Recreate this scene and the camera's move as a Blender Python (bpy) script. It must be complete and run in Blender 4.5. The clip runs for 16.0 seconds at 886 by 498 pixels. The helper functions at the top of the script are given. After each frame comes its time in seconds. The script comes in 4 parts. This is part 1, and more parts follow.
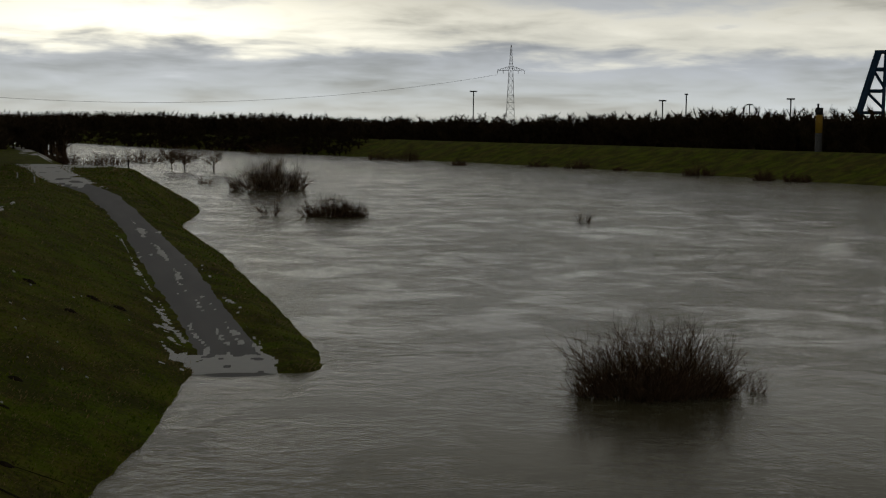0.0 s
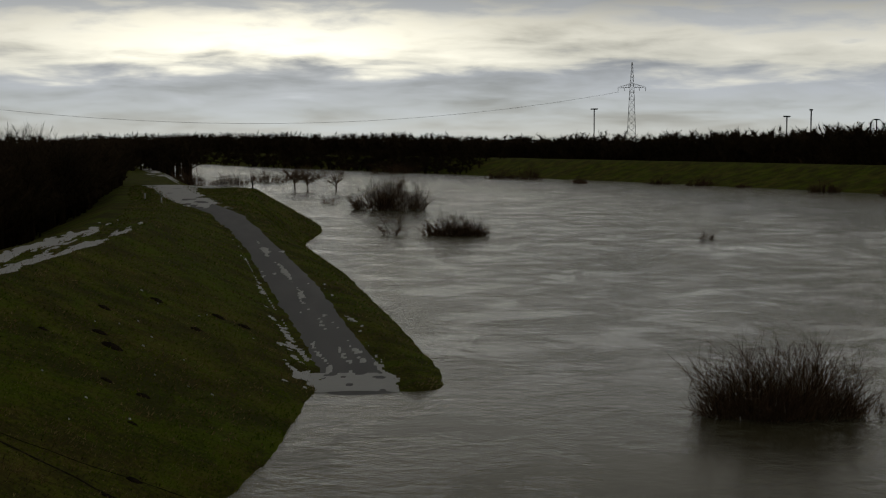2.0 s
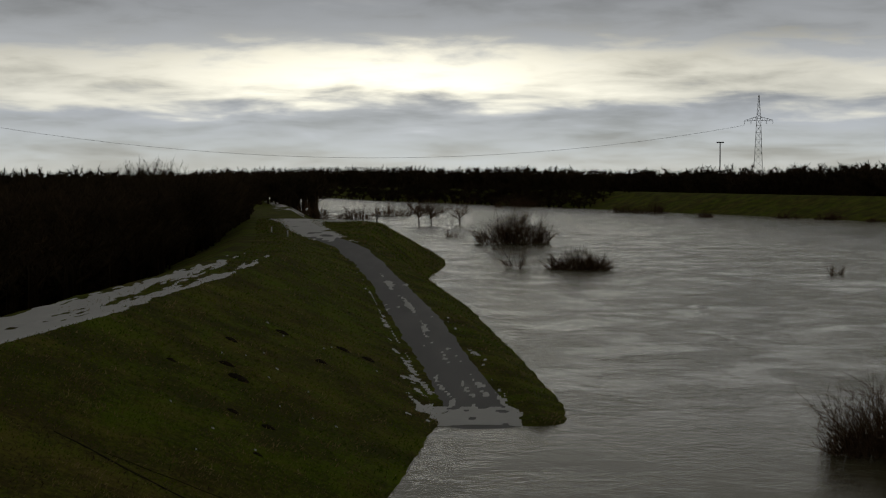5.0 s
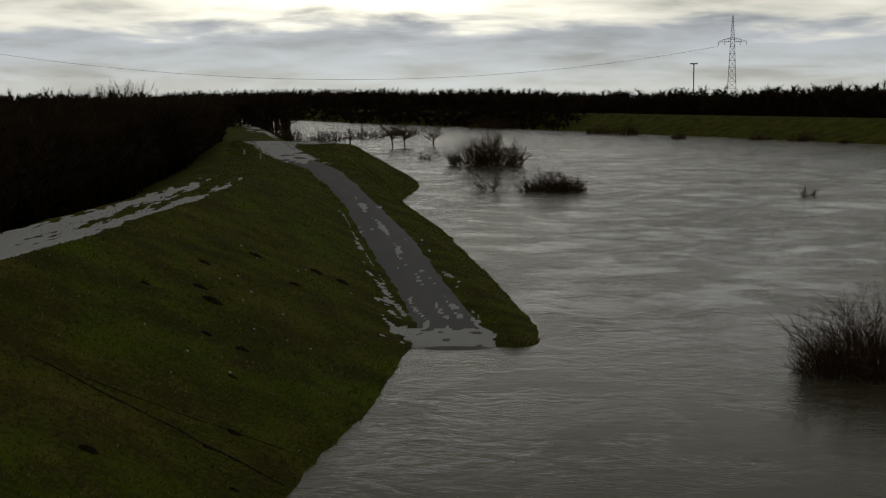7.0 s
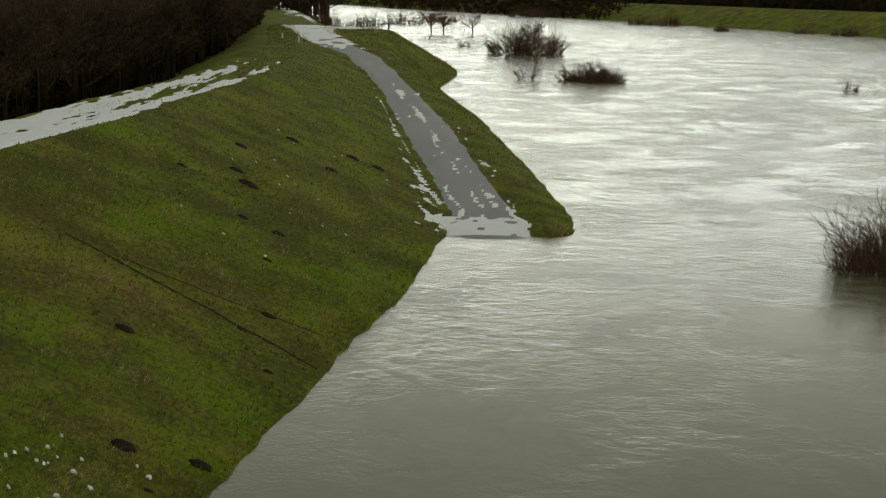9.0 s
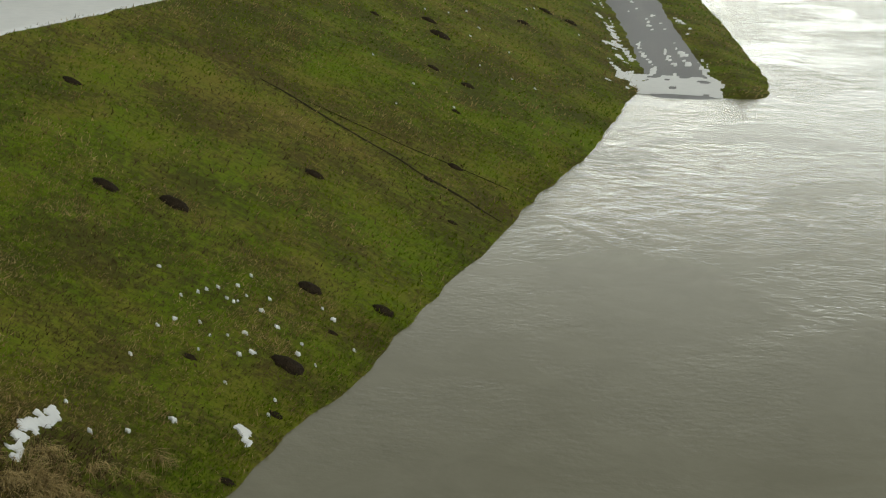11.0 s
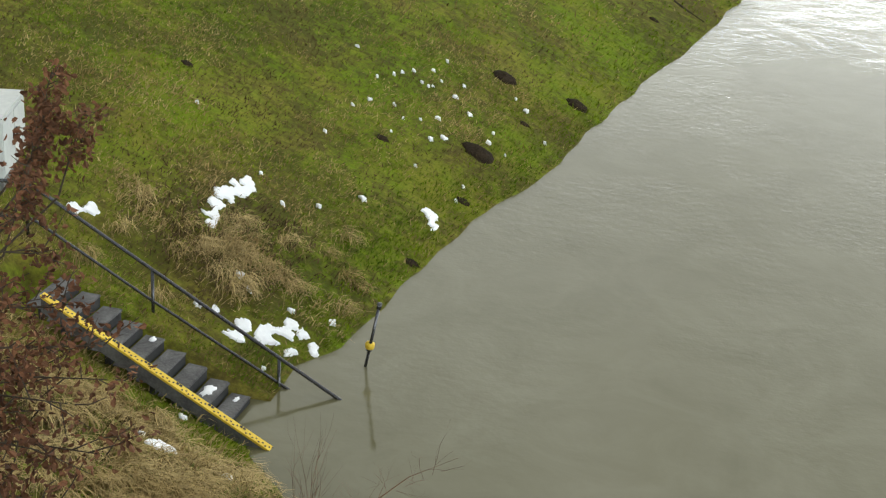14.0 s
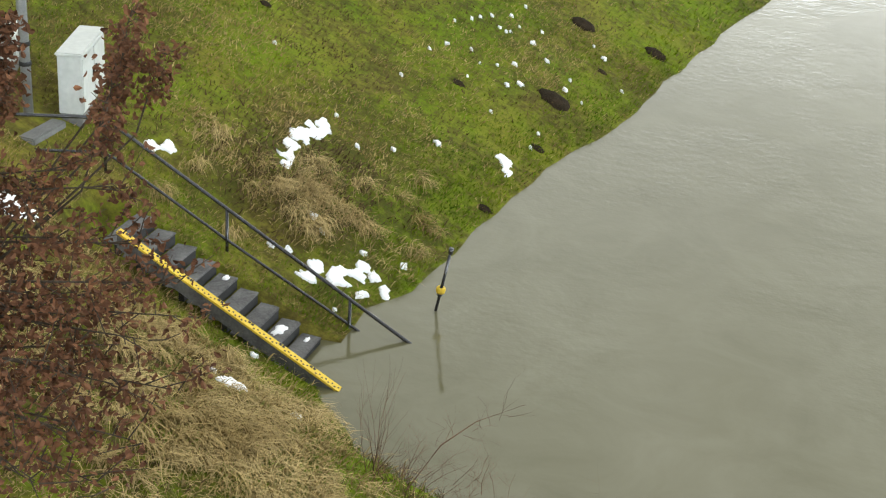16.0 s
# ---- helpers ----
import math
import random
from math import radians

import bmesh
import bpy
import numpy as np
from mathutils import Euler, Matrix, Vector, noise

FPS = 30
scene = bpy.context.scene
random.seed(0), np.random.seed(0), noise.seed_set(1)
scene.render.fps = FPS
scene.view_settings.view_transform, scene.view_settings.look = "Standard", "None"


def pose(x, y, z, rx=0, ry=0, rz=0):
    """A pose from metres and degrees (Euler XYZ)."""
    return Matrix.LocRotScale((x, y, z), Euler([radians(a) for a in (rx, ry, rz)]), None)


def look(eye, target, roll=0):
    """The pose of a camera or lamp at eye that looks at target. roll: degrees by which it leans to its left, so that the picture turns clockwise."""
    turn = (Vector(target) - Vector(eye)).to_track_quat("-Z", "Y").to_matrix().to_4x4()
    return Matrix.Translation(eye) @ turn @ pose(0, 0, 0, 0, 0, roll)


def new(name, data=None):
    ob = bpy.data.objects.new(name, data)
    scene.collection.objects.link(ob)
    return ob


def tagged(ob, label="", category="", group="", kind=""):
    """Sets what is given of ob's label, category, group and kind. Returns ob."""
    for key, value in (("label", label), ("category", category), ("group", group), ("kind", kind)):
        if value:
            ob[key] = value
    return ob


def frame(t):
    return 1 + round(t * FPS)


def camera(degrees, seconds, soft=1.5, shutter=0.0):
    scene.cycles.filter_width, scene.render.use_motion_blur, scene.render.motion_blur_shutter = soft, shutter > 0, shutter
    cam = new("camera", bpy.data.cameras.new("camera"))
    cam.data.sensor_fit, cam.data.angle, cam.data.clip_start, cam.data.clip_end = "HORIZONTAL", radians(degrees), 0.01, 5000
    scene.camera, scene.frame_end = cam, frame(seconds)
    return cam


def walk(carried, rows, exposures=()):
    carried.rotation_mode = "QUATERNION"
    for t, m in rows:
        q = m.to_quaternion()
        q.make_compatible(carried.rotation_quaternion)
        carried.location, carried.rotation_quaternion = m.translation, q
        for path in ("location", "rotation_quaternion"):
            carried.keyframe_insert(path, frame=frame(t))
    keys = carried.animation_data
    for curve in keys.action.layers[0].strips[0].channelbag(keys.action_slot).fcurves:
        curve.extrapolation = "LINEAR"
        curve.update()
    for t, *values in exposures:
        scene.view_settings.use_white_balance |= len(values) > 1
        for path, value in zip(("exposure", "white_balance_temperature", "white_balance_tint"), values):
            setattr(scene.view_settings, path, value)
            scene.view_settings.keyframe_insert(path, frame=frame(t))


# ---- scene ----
cam = camera(32.383, 16.0, soft=1.2)

def aim(az, down, roll):
    a, d = radians(az), radians(down)
    e = Vector((0.0, 0.0, 10.5))
    return look(e, e + Vector((math.sin(a) * math.cos(d), math.cos(a) * math.cos(d), -math.sin(d))), roll)


# the camera turns on the spot, on a bridge 10.5 m above the flood
TURNS = [
    (0.0, 8.202, 4.579, 0.633),
    (0.5, 6.286, 4.586, 0.701),
    (1.0, 4.853, 4.676, 0.522),
    (1.5, 3.993, 4.201, 0.234),
    (2.0, 3.650, 3.914, 0.127),
    (2.5, 2.763, 2.742, 0.092),
    (3.0, 1.878, 2.599, -0.143),
    (3.5, 0.586, 2.654, -0.527),
    (4.0, -0.536, 2.625, -0.003),
    (4.2, -1.005, 2.577, 0.048),
    (6.5, -0.710, 4.338, 0.155),
    (7.0, 0.000, 5.571, -0.031),
    (7.5, 0.472, 6.425, 0.063),
    (8.0, 0.212, 8.007, 0.339),
    (8.5, -0.228, 8.814, 0.545),
    (9.0, -1.306, 9.773, 1.084),
    (9.5, -2.976, 11.489, 1.189),
    (10.0, -5.428, 12.874, 1.764),
    (10.2, -6.163, 13.354, 1.766),
    (12.3, -10.305, 19.540, 3.074),
    (12.5, -10.574, 20.224, 3.287),
    (13.0, -11.933, 21.094, 3.591),
    (13.5, -13.782, 22.493, 3.143),
    (14.0, -15.431, 23.524, 3.576),
    (14.5, -16.337, 24.100, 3.653),
    (15.0, -17.345, 24.849, 3.662),
    (15.5, -17.838, 25.590, 3.849),
    (16.0, -18.272, 25.735, 3.901),
]
EXPOSURES = [(0.0, -2.12), (2.0, -2.2), (4.2, -2.2), (6.5, -2.2), (7.1, -2.0), (7.6, -1.32), (8.0, -0.82), (8.8, -0.1), (9.5, 0.05), (10.2, 0.15), (12.3, 1.08), (13.5, 1.34), (14.3, 1.66), (16.0, 1.86)]
EXPOSURES = [(t, stops, 7050 if t < 7.5 else 7150 if t < 11 else 6350, 5 if t < 7.9 else -4 if t < 11 else 3) for t, stops in EXPOSURES]
walk(cam, [(t, aim(a, d, r)) for t, a, d, r in TURNS], EXPOSURES)

# ---- light: overcast with a bright break low in the south, sun behind thin cloud ----
SUN_AZ, SUN_EL = -4.0, 36.0
SUN_DIR = Vector((math.sin(radians(SUN_AZ)) * math.cos(radians(SUN_EL)), math.cos(radians(SUN_AZ)) * math.cos(radians(SUN_EL)), math.sin(radians(SUN_EL))))
sun_data = bpy.data.lights.new("sun", "SUN")
sun_data.energy, sun_data.angle, sun_data.color = 0.5, radians(90), (1.0, 0.96, 0.88)
sun = new("sun", sun_data)
sun.matrix_world = look(SUN_DIR * 100, (0, 0, 0))


class Nodes:
    """A short way to write node trees."""

    def __init__(self, tree):
        self.tree = tree
        tree.nodes.clear()

    def add(self, kind, **values):
        node = self.tree.nodes.new("ShaderNode" + kind)
        for key, value in values.items():
            if key == "op":
                node.operation = value
            elif key == "mode":
                node.blend_type = value
            elif key == "data":
                node.data_type = value
        return node

    def link(self, a, b):
        self.tree.links.new(a, b)

    def put(self, socket, value):
        if isinstance(value, bpy.types.NodeSocket):
            self.link(value, socket)
        elif isinstance(value, tuple) and len(value) == 3 and socket.type == "RGBA":
            socket.default_value = (*value, 1.0)
        else:
            socket.default_value = value

    def math(self, op, a, b=0.0, c=0.0):
        node = self.add("Math", op=op)
        for socket, value in zip(node.inputs, (a, b, c)):
            self.put(socket, value)
        return node.outputs[0]

    def mix(self, f, a, b, mode="MIX"):
        node = self.add("MixRGB", mode=mode)
        for socket, value in zip(node.inputs, (f, a, b)):
            self.put(socket, value)
        return node.outputs[0]

    def noise(self, vec, scale, detail=4.0, rough=0.55, distort=0.0):
        node = self.add("TexNoise")
        self.put(node.inputs["Vector"], vec)
        node.inputs["Scale"].default_value, node.inputs["Detail"].default_value = scale, detail
        node.inputs["Roughness"].default_value, node.inputs["Distortion"].default_value = rough, distort
        return node.outputs["Fac"]

    def ramp(self, f, *stops):
        node = self.add("ValToRGB")
        self.put(node.inputs[0], f)
        els = node.color_ramp.elements
        while len(els) < len(stops):
            els.new(0.5)
        for el, (p, c) in zip(els, stops):
            el.position, el.color = p, (*c, 1.0) if isinstance(c, tuple) else (c, c, c, 1.0)
        return node.outputs[0]

    def scaled(self, vec, sx, sy, sz):
        node = self.add("Mapping")
        self.put(node.inputs["Vector"], vec)
        node.inputs["Scale"].default_value = (sx, sy, sz)
        return node.outputs[0]

    def bump(self, height, strength, distance, normal=None):
        node = self.add("Bump")
        self.put(node.inputs["Height"], height)
        node.inputs["Strength"].default_value, node.inputs["Distance"].default_value = strength, distance
        if normal:
            self.link(normal, node.inputs["Normal"])
        return node.outputs[0]


world = bpy.data.worlds.new("overcast")
scene.world = world
world.use_nodes = True
n = Nodes(world.node_tree)
sky = n.add("TexSky")
sky.sky_type, sky.sun_disc, sky.sun_elevation, sky.sun_rotation = "NISHITA", False, radians(SUN_EL), radians(SUN_AZ)
co = n.add("TexCoord").outputs["Generated"]
sep = n.add("SeparateXYZ")
n.link(co, sep.inputs[0])
X, Y, Z = sep.outputs
az = n.math("ARCTAN2", X, Y)
comb = n.add("CombineXYZ")
n.put(comb.inputs[0], n.math("MULTIPLY", az, 5.0))
# cloud layers crowd together towards the horizon
n.put(comb.inputs[1], n.math("MULTIPLY", n.math("POWER", n.math("MAXIMUM", n.math("ADD", Z, 0.02), 0.001), 0.7), 17.0))
cloud_big = n.noise(comb.outputs[0], 1.0, 5.0, 0.5, 0.4)
cloud_fine = n.noise(comb.outputs[0], 3.2, 7.0, 0.55, 0.3)
cloud = n.math("ADD", n.math("MULTIPLY", cloud_big, 0.54), n.math("MULTIPLY", cloud_fine, 0.46))
# layers: pale above the horizon, a blue-grey bank, a cream break, then the dark deck
layer = n.math("ADD", Z, n.math("MULTIPLY", n.math("SUBTRACT", cloud, 0.5), 0.10))
deck = n.ramp(layer, (0.0, (0.82, 0.84, 0.85)), (0.020, (0.68, 0.73, 0.80)), (0.044, (0.565, 0.61, 0.72)), (0.054, (0.86, 0.86, 0.84)), (0.076, (0.90, 0.89, 0.86)), (0.090, (0.53, 0.56, 0.635)), (0.12, (0.41, 0.435, 0.505)), (0.17, (0.445, 0.44, 0.43)))
grey = n.mix(1.0, deck, n.ramp(cloud, (0.36, 0.62), (0.5, 0.98), (0.63, 1.21)), "MULTIPLY")
daz = n.math("MULTIPLY", n.math("SUBTRACT", az, radians(-3.0)), 7.0)
dele = n.math("MULTIPLY", n.math("SUBTRACT", layer, math.sin(radians(3.9))), 60.0)
glow = n.math("EXPONENT", n.math("MULTIPLY", n.math("ADD", n.math("MULTIPLY", daz, daz), n.math("MULTIPLY", dele, dele)), -1.0))
lit = n.mix(1.0, grey, n.mix(n.math("MULTIPLY", glow, 0.9), (0.0, 0.0, 0.0), (1.0, 0.95, 0.82)), "ADD")
# the deck thickens overhead, far darker than the break along the horizon
high = n.ramp(Z, (0.0, (1.0, 1.0, 1.0)), (0.13, (0.88, 0.88, 0.88)), (0.19, (0.47, 0.47, 0.48)), (0.26, (0.24, 0.24, 0.25)), (0.36, (0.15, 0.15, 0.156)), (1.0, (0.19, 0.19, 0.195)))
lit = n.mix(1.0, lit, high, "MULTIPLY")
veil = n.mix(1.0, sky.outputs[0], (0.04, 0.04, 0.04), "MULTIPLY")
total = n.mix(0.96, veil, n.mix(1.0, lit, (3.5, 3.5, 3.5), "MULTIPLY"))
bg = n.add("Background")
n.link(total, bg.inputs[0])
bg.inputs[1].default_value = 1.0
n.link(bg.outputs[0], n.add("OutputWorld").inputs[0])


# ---- materials ----
def material(name, build, **kw):
    m = bpy.data.materials.new(name)
    m.use_nodes = True
    t = Nodes(m.node_tree)
    b = t.add("BsdfPrincipled")
    t.link(b.outputs[0], t.add("OutputMaterial").inputs[0])
    build(t, b, **kw)
    return m


def plain(t, b, c1, c2, scale=3.0, fine=40.0, rough=0.8, metal=0.0, bump=0.15, depth=0.01, island=0.0, spec=0.3):
    v = t.add("TexCoord").outputs["Object"]
    big, small = t.noise(v, scale), t.noise(v, fine, 3.0)
    f = t.ramp(t.math("ADD", t.math("MULTIPLY", big, 0.6), t.math("MULTIPLY", small, 0.4)), (0.35, 0.0), (0.65, 1.0))
    col = t.mix(f, c1, c2)
    if island:
        r = t.add("NewGeometry").outputs["Random Per Island"]
        col = t.mix(1.0, col, t.ramp(r, (0.0, 1.0 - island), (1.0, 1.0 + 0.0)), "MULTIPLY")
    t.put(b.inputs["Base Color"], col)
    t.put(b.inputs["Roughness"], t.math("ADD", t.math("MULTIPLY", small, 0.2), rough - 0.1))
    b.inputs["Metallic"].default_value = metal
    b.inputs["Specular IOR Level"].default_value = spec
    if bump:
        t.put(b.inputs["Normal"], t.bump(small, bump, depth))


def grass_ground(t, b):
    v = t.add("TexCoord").outputs["Object"]
    along = t.scaled(v, 0.5, 1.0, 1.0)
    big = t.noise(along, 0.16, 3.0)
    mid = t.noise(v, 0.75, 5.0, 0.62, 0.5)
    fine = t.noise(t.scaled(v, 5.0, 16.0, 9.0), 1.0, 5.0, 0.7)
    tuft = t.noise(v, 5.0, 4.0, 0.7)
    green = t.mix(fine, (0.050, 0.105, 0.004), (0.22, 0.28, 0.012))
    straw = t.mix(fine, (0.12, 0.094, 0.016), (0.32, 0.25, 0.06))
    earth = t.mix(fine, (0.020, 0.015, 0.008), (0.075, 0.052, 0.022))
    f1 = t.ramp(t.math("ADD", t.math("MULTIPLY", big, 0.45), t.math("MULTIPLY", mid, 0.55)), (0.42, 0.0), (0.62, 1.0))
    col = t.mix(t.math("MULTIPLY", f1, 0.75), green, straw)
    f2 = t.ramp(t.math("ADD", t.math("MULTIPLY", tuft, 0.5), t.math("MULTIPLY", t.noise(v, 0.33, 4.0), 0.5)), (0.43, 0.0), (0.56, 1.0))
    col = t.mix(t.math("MULTIPLY", f2, 0.7), col, earth)
    t.put(b.inputs["Base Color"], col)
    b.inputs["Roughness"].default_value = 0.95
    b.inputs["Specular IOR Level"].default_value = 0.1
    t.put(b.inputs["Normal"], t.bump(t.math("ADD", fine, tuft), 0.5, 0.06))


def muddy_water(t, b):
    v = t.add("TexCoord").outputs["Object"]
    # slick and broken water, at the scale of the current and of single boils
    wide = t.ramp(t.noise(t.scaled(v, 0.7, 0.35, 1.0), 0.07, 4.0, 0.6, 1.2), (0.38, 0.35), (0.60, 1.0))
    boil = t.ramp(t.noise(v, 0.16, 6.0, 0.66, 0.9), (0.42, 0.22), (0.56, 1.0))
    patch = t.math("MULTIPLY", wide, boil)
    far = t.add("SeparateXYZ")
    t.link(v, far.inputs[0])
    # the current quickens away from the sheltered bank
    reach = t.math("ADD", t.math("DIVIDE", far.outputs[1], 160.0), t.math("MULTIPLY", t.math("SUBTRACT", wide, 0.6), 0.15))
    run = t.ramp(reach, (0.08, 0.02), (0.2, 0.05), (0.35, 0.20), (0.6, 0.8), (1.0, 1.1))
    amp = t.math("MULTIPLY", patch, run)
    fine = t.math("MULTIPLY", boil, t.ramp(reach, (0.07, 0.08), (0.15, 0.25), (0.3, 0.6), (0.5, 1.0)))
    ripple = t.math("SUBTRACT", t.noise(t.scaled(v, 1.0, 1.3, 1.0), 5.0, 3.0, 0.6, 0.1), 0.5)
    chop = t.math("SUBTRACT", t.noise(v, 1.0, 5.0, 0.64, 0.1), 0.5)
    swirl = t.math("SUBTRACT", t.noise(t.scaled(v, 1.0, 0.8, 1.0), 0.28, 5.0, 0.62, 0.15), 0.5)
    h = t.math("MULTIPLY", t.math("ADD", t.math("MULTIPLY", chop, 0.36), t.math("MULTIPLY", swirl, 0.24)), amp)
    h = t.math("ADD", h, t.math("MULTIPLY", t.math("MULTIPLY", ripple, 0.020), fine))
    t.put(b.inputs["Normal"], t.bump(h, 1.0, 1.0))
    silt = t.ramp(t.math("ADD", t.math("MULTIPLY", t.noise(t.scaled(v, 0.6, 0.35, 1.0), 0.1, 5.0, 0.6, 1.0), 0.6), t.math("MULTIPLY", t.noise(v, 0.6, 5.0, 0.65, 0.8), 0.4)), (0.36, 0.0), (0.64, 1.0))
    t.put(b.inputs["Base Color"], t.mix(silt, (0.100, 0.093, 0.046), (0.165, 0.156, 0.100)))
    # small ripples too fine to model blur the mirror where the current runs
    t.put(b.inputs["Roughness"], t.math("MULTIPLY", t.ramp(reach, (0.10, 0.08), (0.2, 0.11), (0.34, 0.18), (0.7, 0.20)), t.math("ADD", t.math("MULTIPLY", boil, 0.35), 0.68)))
    b.inputs["IOR"].default_value = 1.33


def snow_mat(t, b):
    v = t.add("TexCoord").outputs["Object"]
    f = t.noise(v, 3.0, 5.0)
    t.put(b.inputs["Base Color"], t.mix(f, (0.78, 0.80, 0.83), (0.93, 0.94, 0.95)))
    b.inputs["Roughness"].default_value = 0.7
    t.put(b.inputs["Normal"], t.bump(t.noise(v, 14.0, 4.0), 0.5, 0.03))


def asphalt_mat(t, b):
    v = t.add("TexCoord").outputs["Object"]
    grain, stain = t.noise(v, 30.0, 3.0), t.noise(t.scaled(v, 1.0, 0.25, 1.0), 0.8, 5.0)
    t.put(b.inputs["Base Color"], t.mix(stain, t.mix(grain, (0.085, 0.088, 0.105), (0.15, 0.153, 0.175)), (0.20, 0.203, 0.225)))
    t.put(b.inputs["Roughness"], t.math("ADD", t.math("MULTIPLY", stain, 0.4), 0.35))
    t.put(b.inputs["Normal"], t.bump(grain, 0.4, 0.01))


GRASS = material("grass_turf", grass_ground)
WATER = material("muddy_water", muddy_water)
SNOW = material("old_snow", snow_mat)
ASPHALT = material("damp_asphalt", asphalt_mat)
BLADE_GREEN = material("green_blades", plain, c1=(0.055, 0.135, 0.003), c2=(0.275, 0.345, 0.010), scale=0.6, rough=0.8, bump=0, island=0.5, spec=0.1)
BLADE_STRAW = material("straw_blades", plain, c1=(0.29, 0.20, 0.070), c2=(0.68, 0.53, 0.25), scale=0.9, rough=0.85, bump=0, island=0.5, spec=0.1)
BLADE_BROWN = material("brown_blades", plain, c1=(0.075, 0.048, 0.022), c2=(0.22, 0.155, 0.080), scale=0.9, rough=0.9, bump=0, island=0.5, spec=0.1)
TWIG = material("willow_twigs", plain, c1=(0.10, 0.054, 0.030), c2=(0.22, 0.135, 0.080), scale=1.0, rough=0.85, bump=0, island=0.5, spec=0.15)
BARK = material("dark_bark", plain, c1=(0.035, 0.026, 0.018), c2=(0.08, 0.062, 0.045), scale=1.5, rough=0.9, bump=0.3, spec=0.15)
WOODS = material("winter_woods", plain, c1=(0.042, 0.030, 0.018), c2=(0.125, 0.085, 0.048), scale=0.08, fine=0.6, rough=0.95, bump=0, island=0.45, spec=0.05)
EARTH = material("molehill_earth", plain, c1=(0.014, 0.010, 0.006), c2=(0.045, 0.032, 0.019), scale=4.0, fine=30.0, rough=0.95, bump=0.8, depth=0.04, spec=0.1)
STEEL_GREY = material("galvanised_steel", plain, c1=(0.28, 0.29, 0.30), c2=(0.42, 0.43, 0.44), scale=1.0, rough=0.5, metal=0.6, bump=0.05)
LATTICE = material("pylon_steel", plain, c1=(0.22, 0.23, 0.23), c2=(0.36, 0.37, 0.36), scale=0.2, fine=2.0, rough=0.6, metal=0.3, bump=0)


# ---- helpers for meshes ----
def mesh_object(name, verts, faces, mat, parent=None, smooth=False):
    me = bpy.data.meshes.new(name)
    me.from_pydata([tuple(v) for v in verts], [], faces)
    me.materials.append(mat)
    if smooth:
        me.shade_smooth()
    me.update()
    ob = new(name, me)
    ob.parent = parent
    return ob


def part(name, bm, mat, parent, label="", smooth=False):
    me = bpy.data.meshes.new(name)
    bm.to_mesh(me)
    bm.free()
    me.materials.append(mat)
    if smooth:
        me.shade_smooth()
    ob = new(name, me)
    ob.parent = parent
    return tagged(ob, label)


def thing(name, x, y, z, label, category, group="", kind=""):
    ob = new(name)
    ob.location = (x, y, z)
    return tagged(ob, label, category, group, kind)


class Soup:
    """Vertices and faces of many small pieces."""

    def __init__(self):
        self.v, self.f = [], []

    def tube(self, points, radii, sides=3):
        base = len(self.v)
        last = len(points) - 1
        for i, p in enumerate(points):
            d = (points[min(i + 1, last)] - points[max(i - 1, 0)]).normalized()
            a = d.orthogonal().normalized()
            c = d.cross(a)
            for k in range(sides):
                w = 2 * math.pi * k / sides
                self.v.append(p + (a * math.cos(w) + c * math.sin(w)) * radii[i])
        for i in range(last):
            for k in range(sides):
                m = (k + 1) % sides
                self.f.append((base + i * sides + k, base + i * sides + m, base + (i + 1) * sides + m, base + (i + 1) * sides + k))

    def tri(self, a, b, c):
        self.v += [a, b, c]
        self.f.append((len(self.v) - 3, len(self.v) - 2, len(self.v) - 1))

    def quad(self, a, b, c, d):
        self.v += [a, b, c, d]
        self.f.append(tuple(range(len(self.v) - 4, len(self.v))))


def branch(s, rng, p, d, length, r, depth, droop=0.0, spread=0.7, kids=3, ends=None, taper=0.75):
    """A bending limb with side limbs, into the soup s."""
    steps = 4 if depth > 0 else 3
    pts, rad = [p.copy()], [r]
    q, way = p.copy(), d.normalized()
    for i in range(steps):
        way = (way + Vector((rng.gauss(0, 0.16), rng.gauss(0, 0.16), rng.gauss(0, 0.10) - droop))).normalized()
        q = q + way * length / steps
        pts.append(q.copy())
        rad.append(r * (1 - taper * (i + 1) / steps))
    s.tube(pts, rad, 4 if depth > 1 else 3)
    if ends is not None and depth == 0:
        ends.append((pts[-1], way.copy()))
        ends.append((pts[-2], way.copy()))
    if depth > 0:
        for k in range(kids):
            i = rng.randint(1, steps)
            side = Vector((rng.gauss(0, 1), rng.gauss(0, 1), rng.gauss(0.15, 0.6))).normalized()
            branch(s, rng, pts[i], pts[i] * 0 + (way * (1 - spread) + side * spread), length * rng.uniform(0.45, 0.75), rad[i] * 0.75, depth - 1, droop, spread, kids, ends, taper)


# ---- the bank, the dike and its ramp: cross-sections from the land to the river ----
def table(y, *pairs):
    return float(np.interp(y, [p[0] for p in pairs], [p[1] for p in pairs]))


def shore_near(y):
    return table(y, (8, -0.5), (12, -2.4), (14.3, -4.5), (14.6, -5.8), (15.2, -6.2), (15.8, -6.85), (18.3, -7.2), (19.04, -6.75), (22, -6.57), (24.7, -6.39), (27.3, -5.7), (32, -5.2), (38, -4.4), (44, -3.7))


def crest_x(y):
    return table(y, (-30, -25.5), (21, -18.9), (46, -15.8), (61, -14.3), (88, -13.3), (103, -13.3), (112, -13.8), (125, -15.0), (140, -16.8), (150, -18.0), (160, -19.5), (170, -21.0), (200, -24.8), (240, -29.5), (300, -38.0), (400, -51.0), (600, -86.0), (900, -138.0))


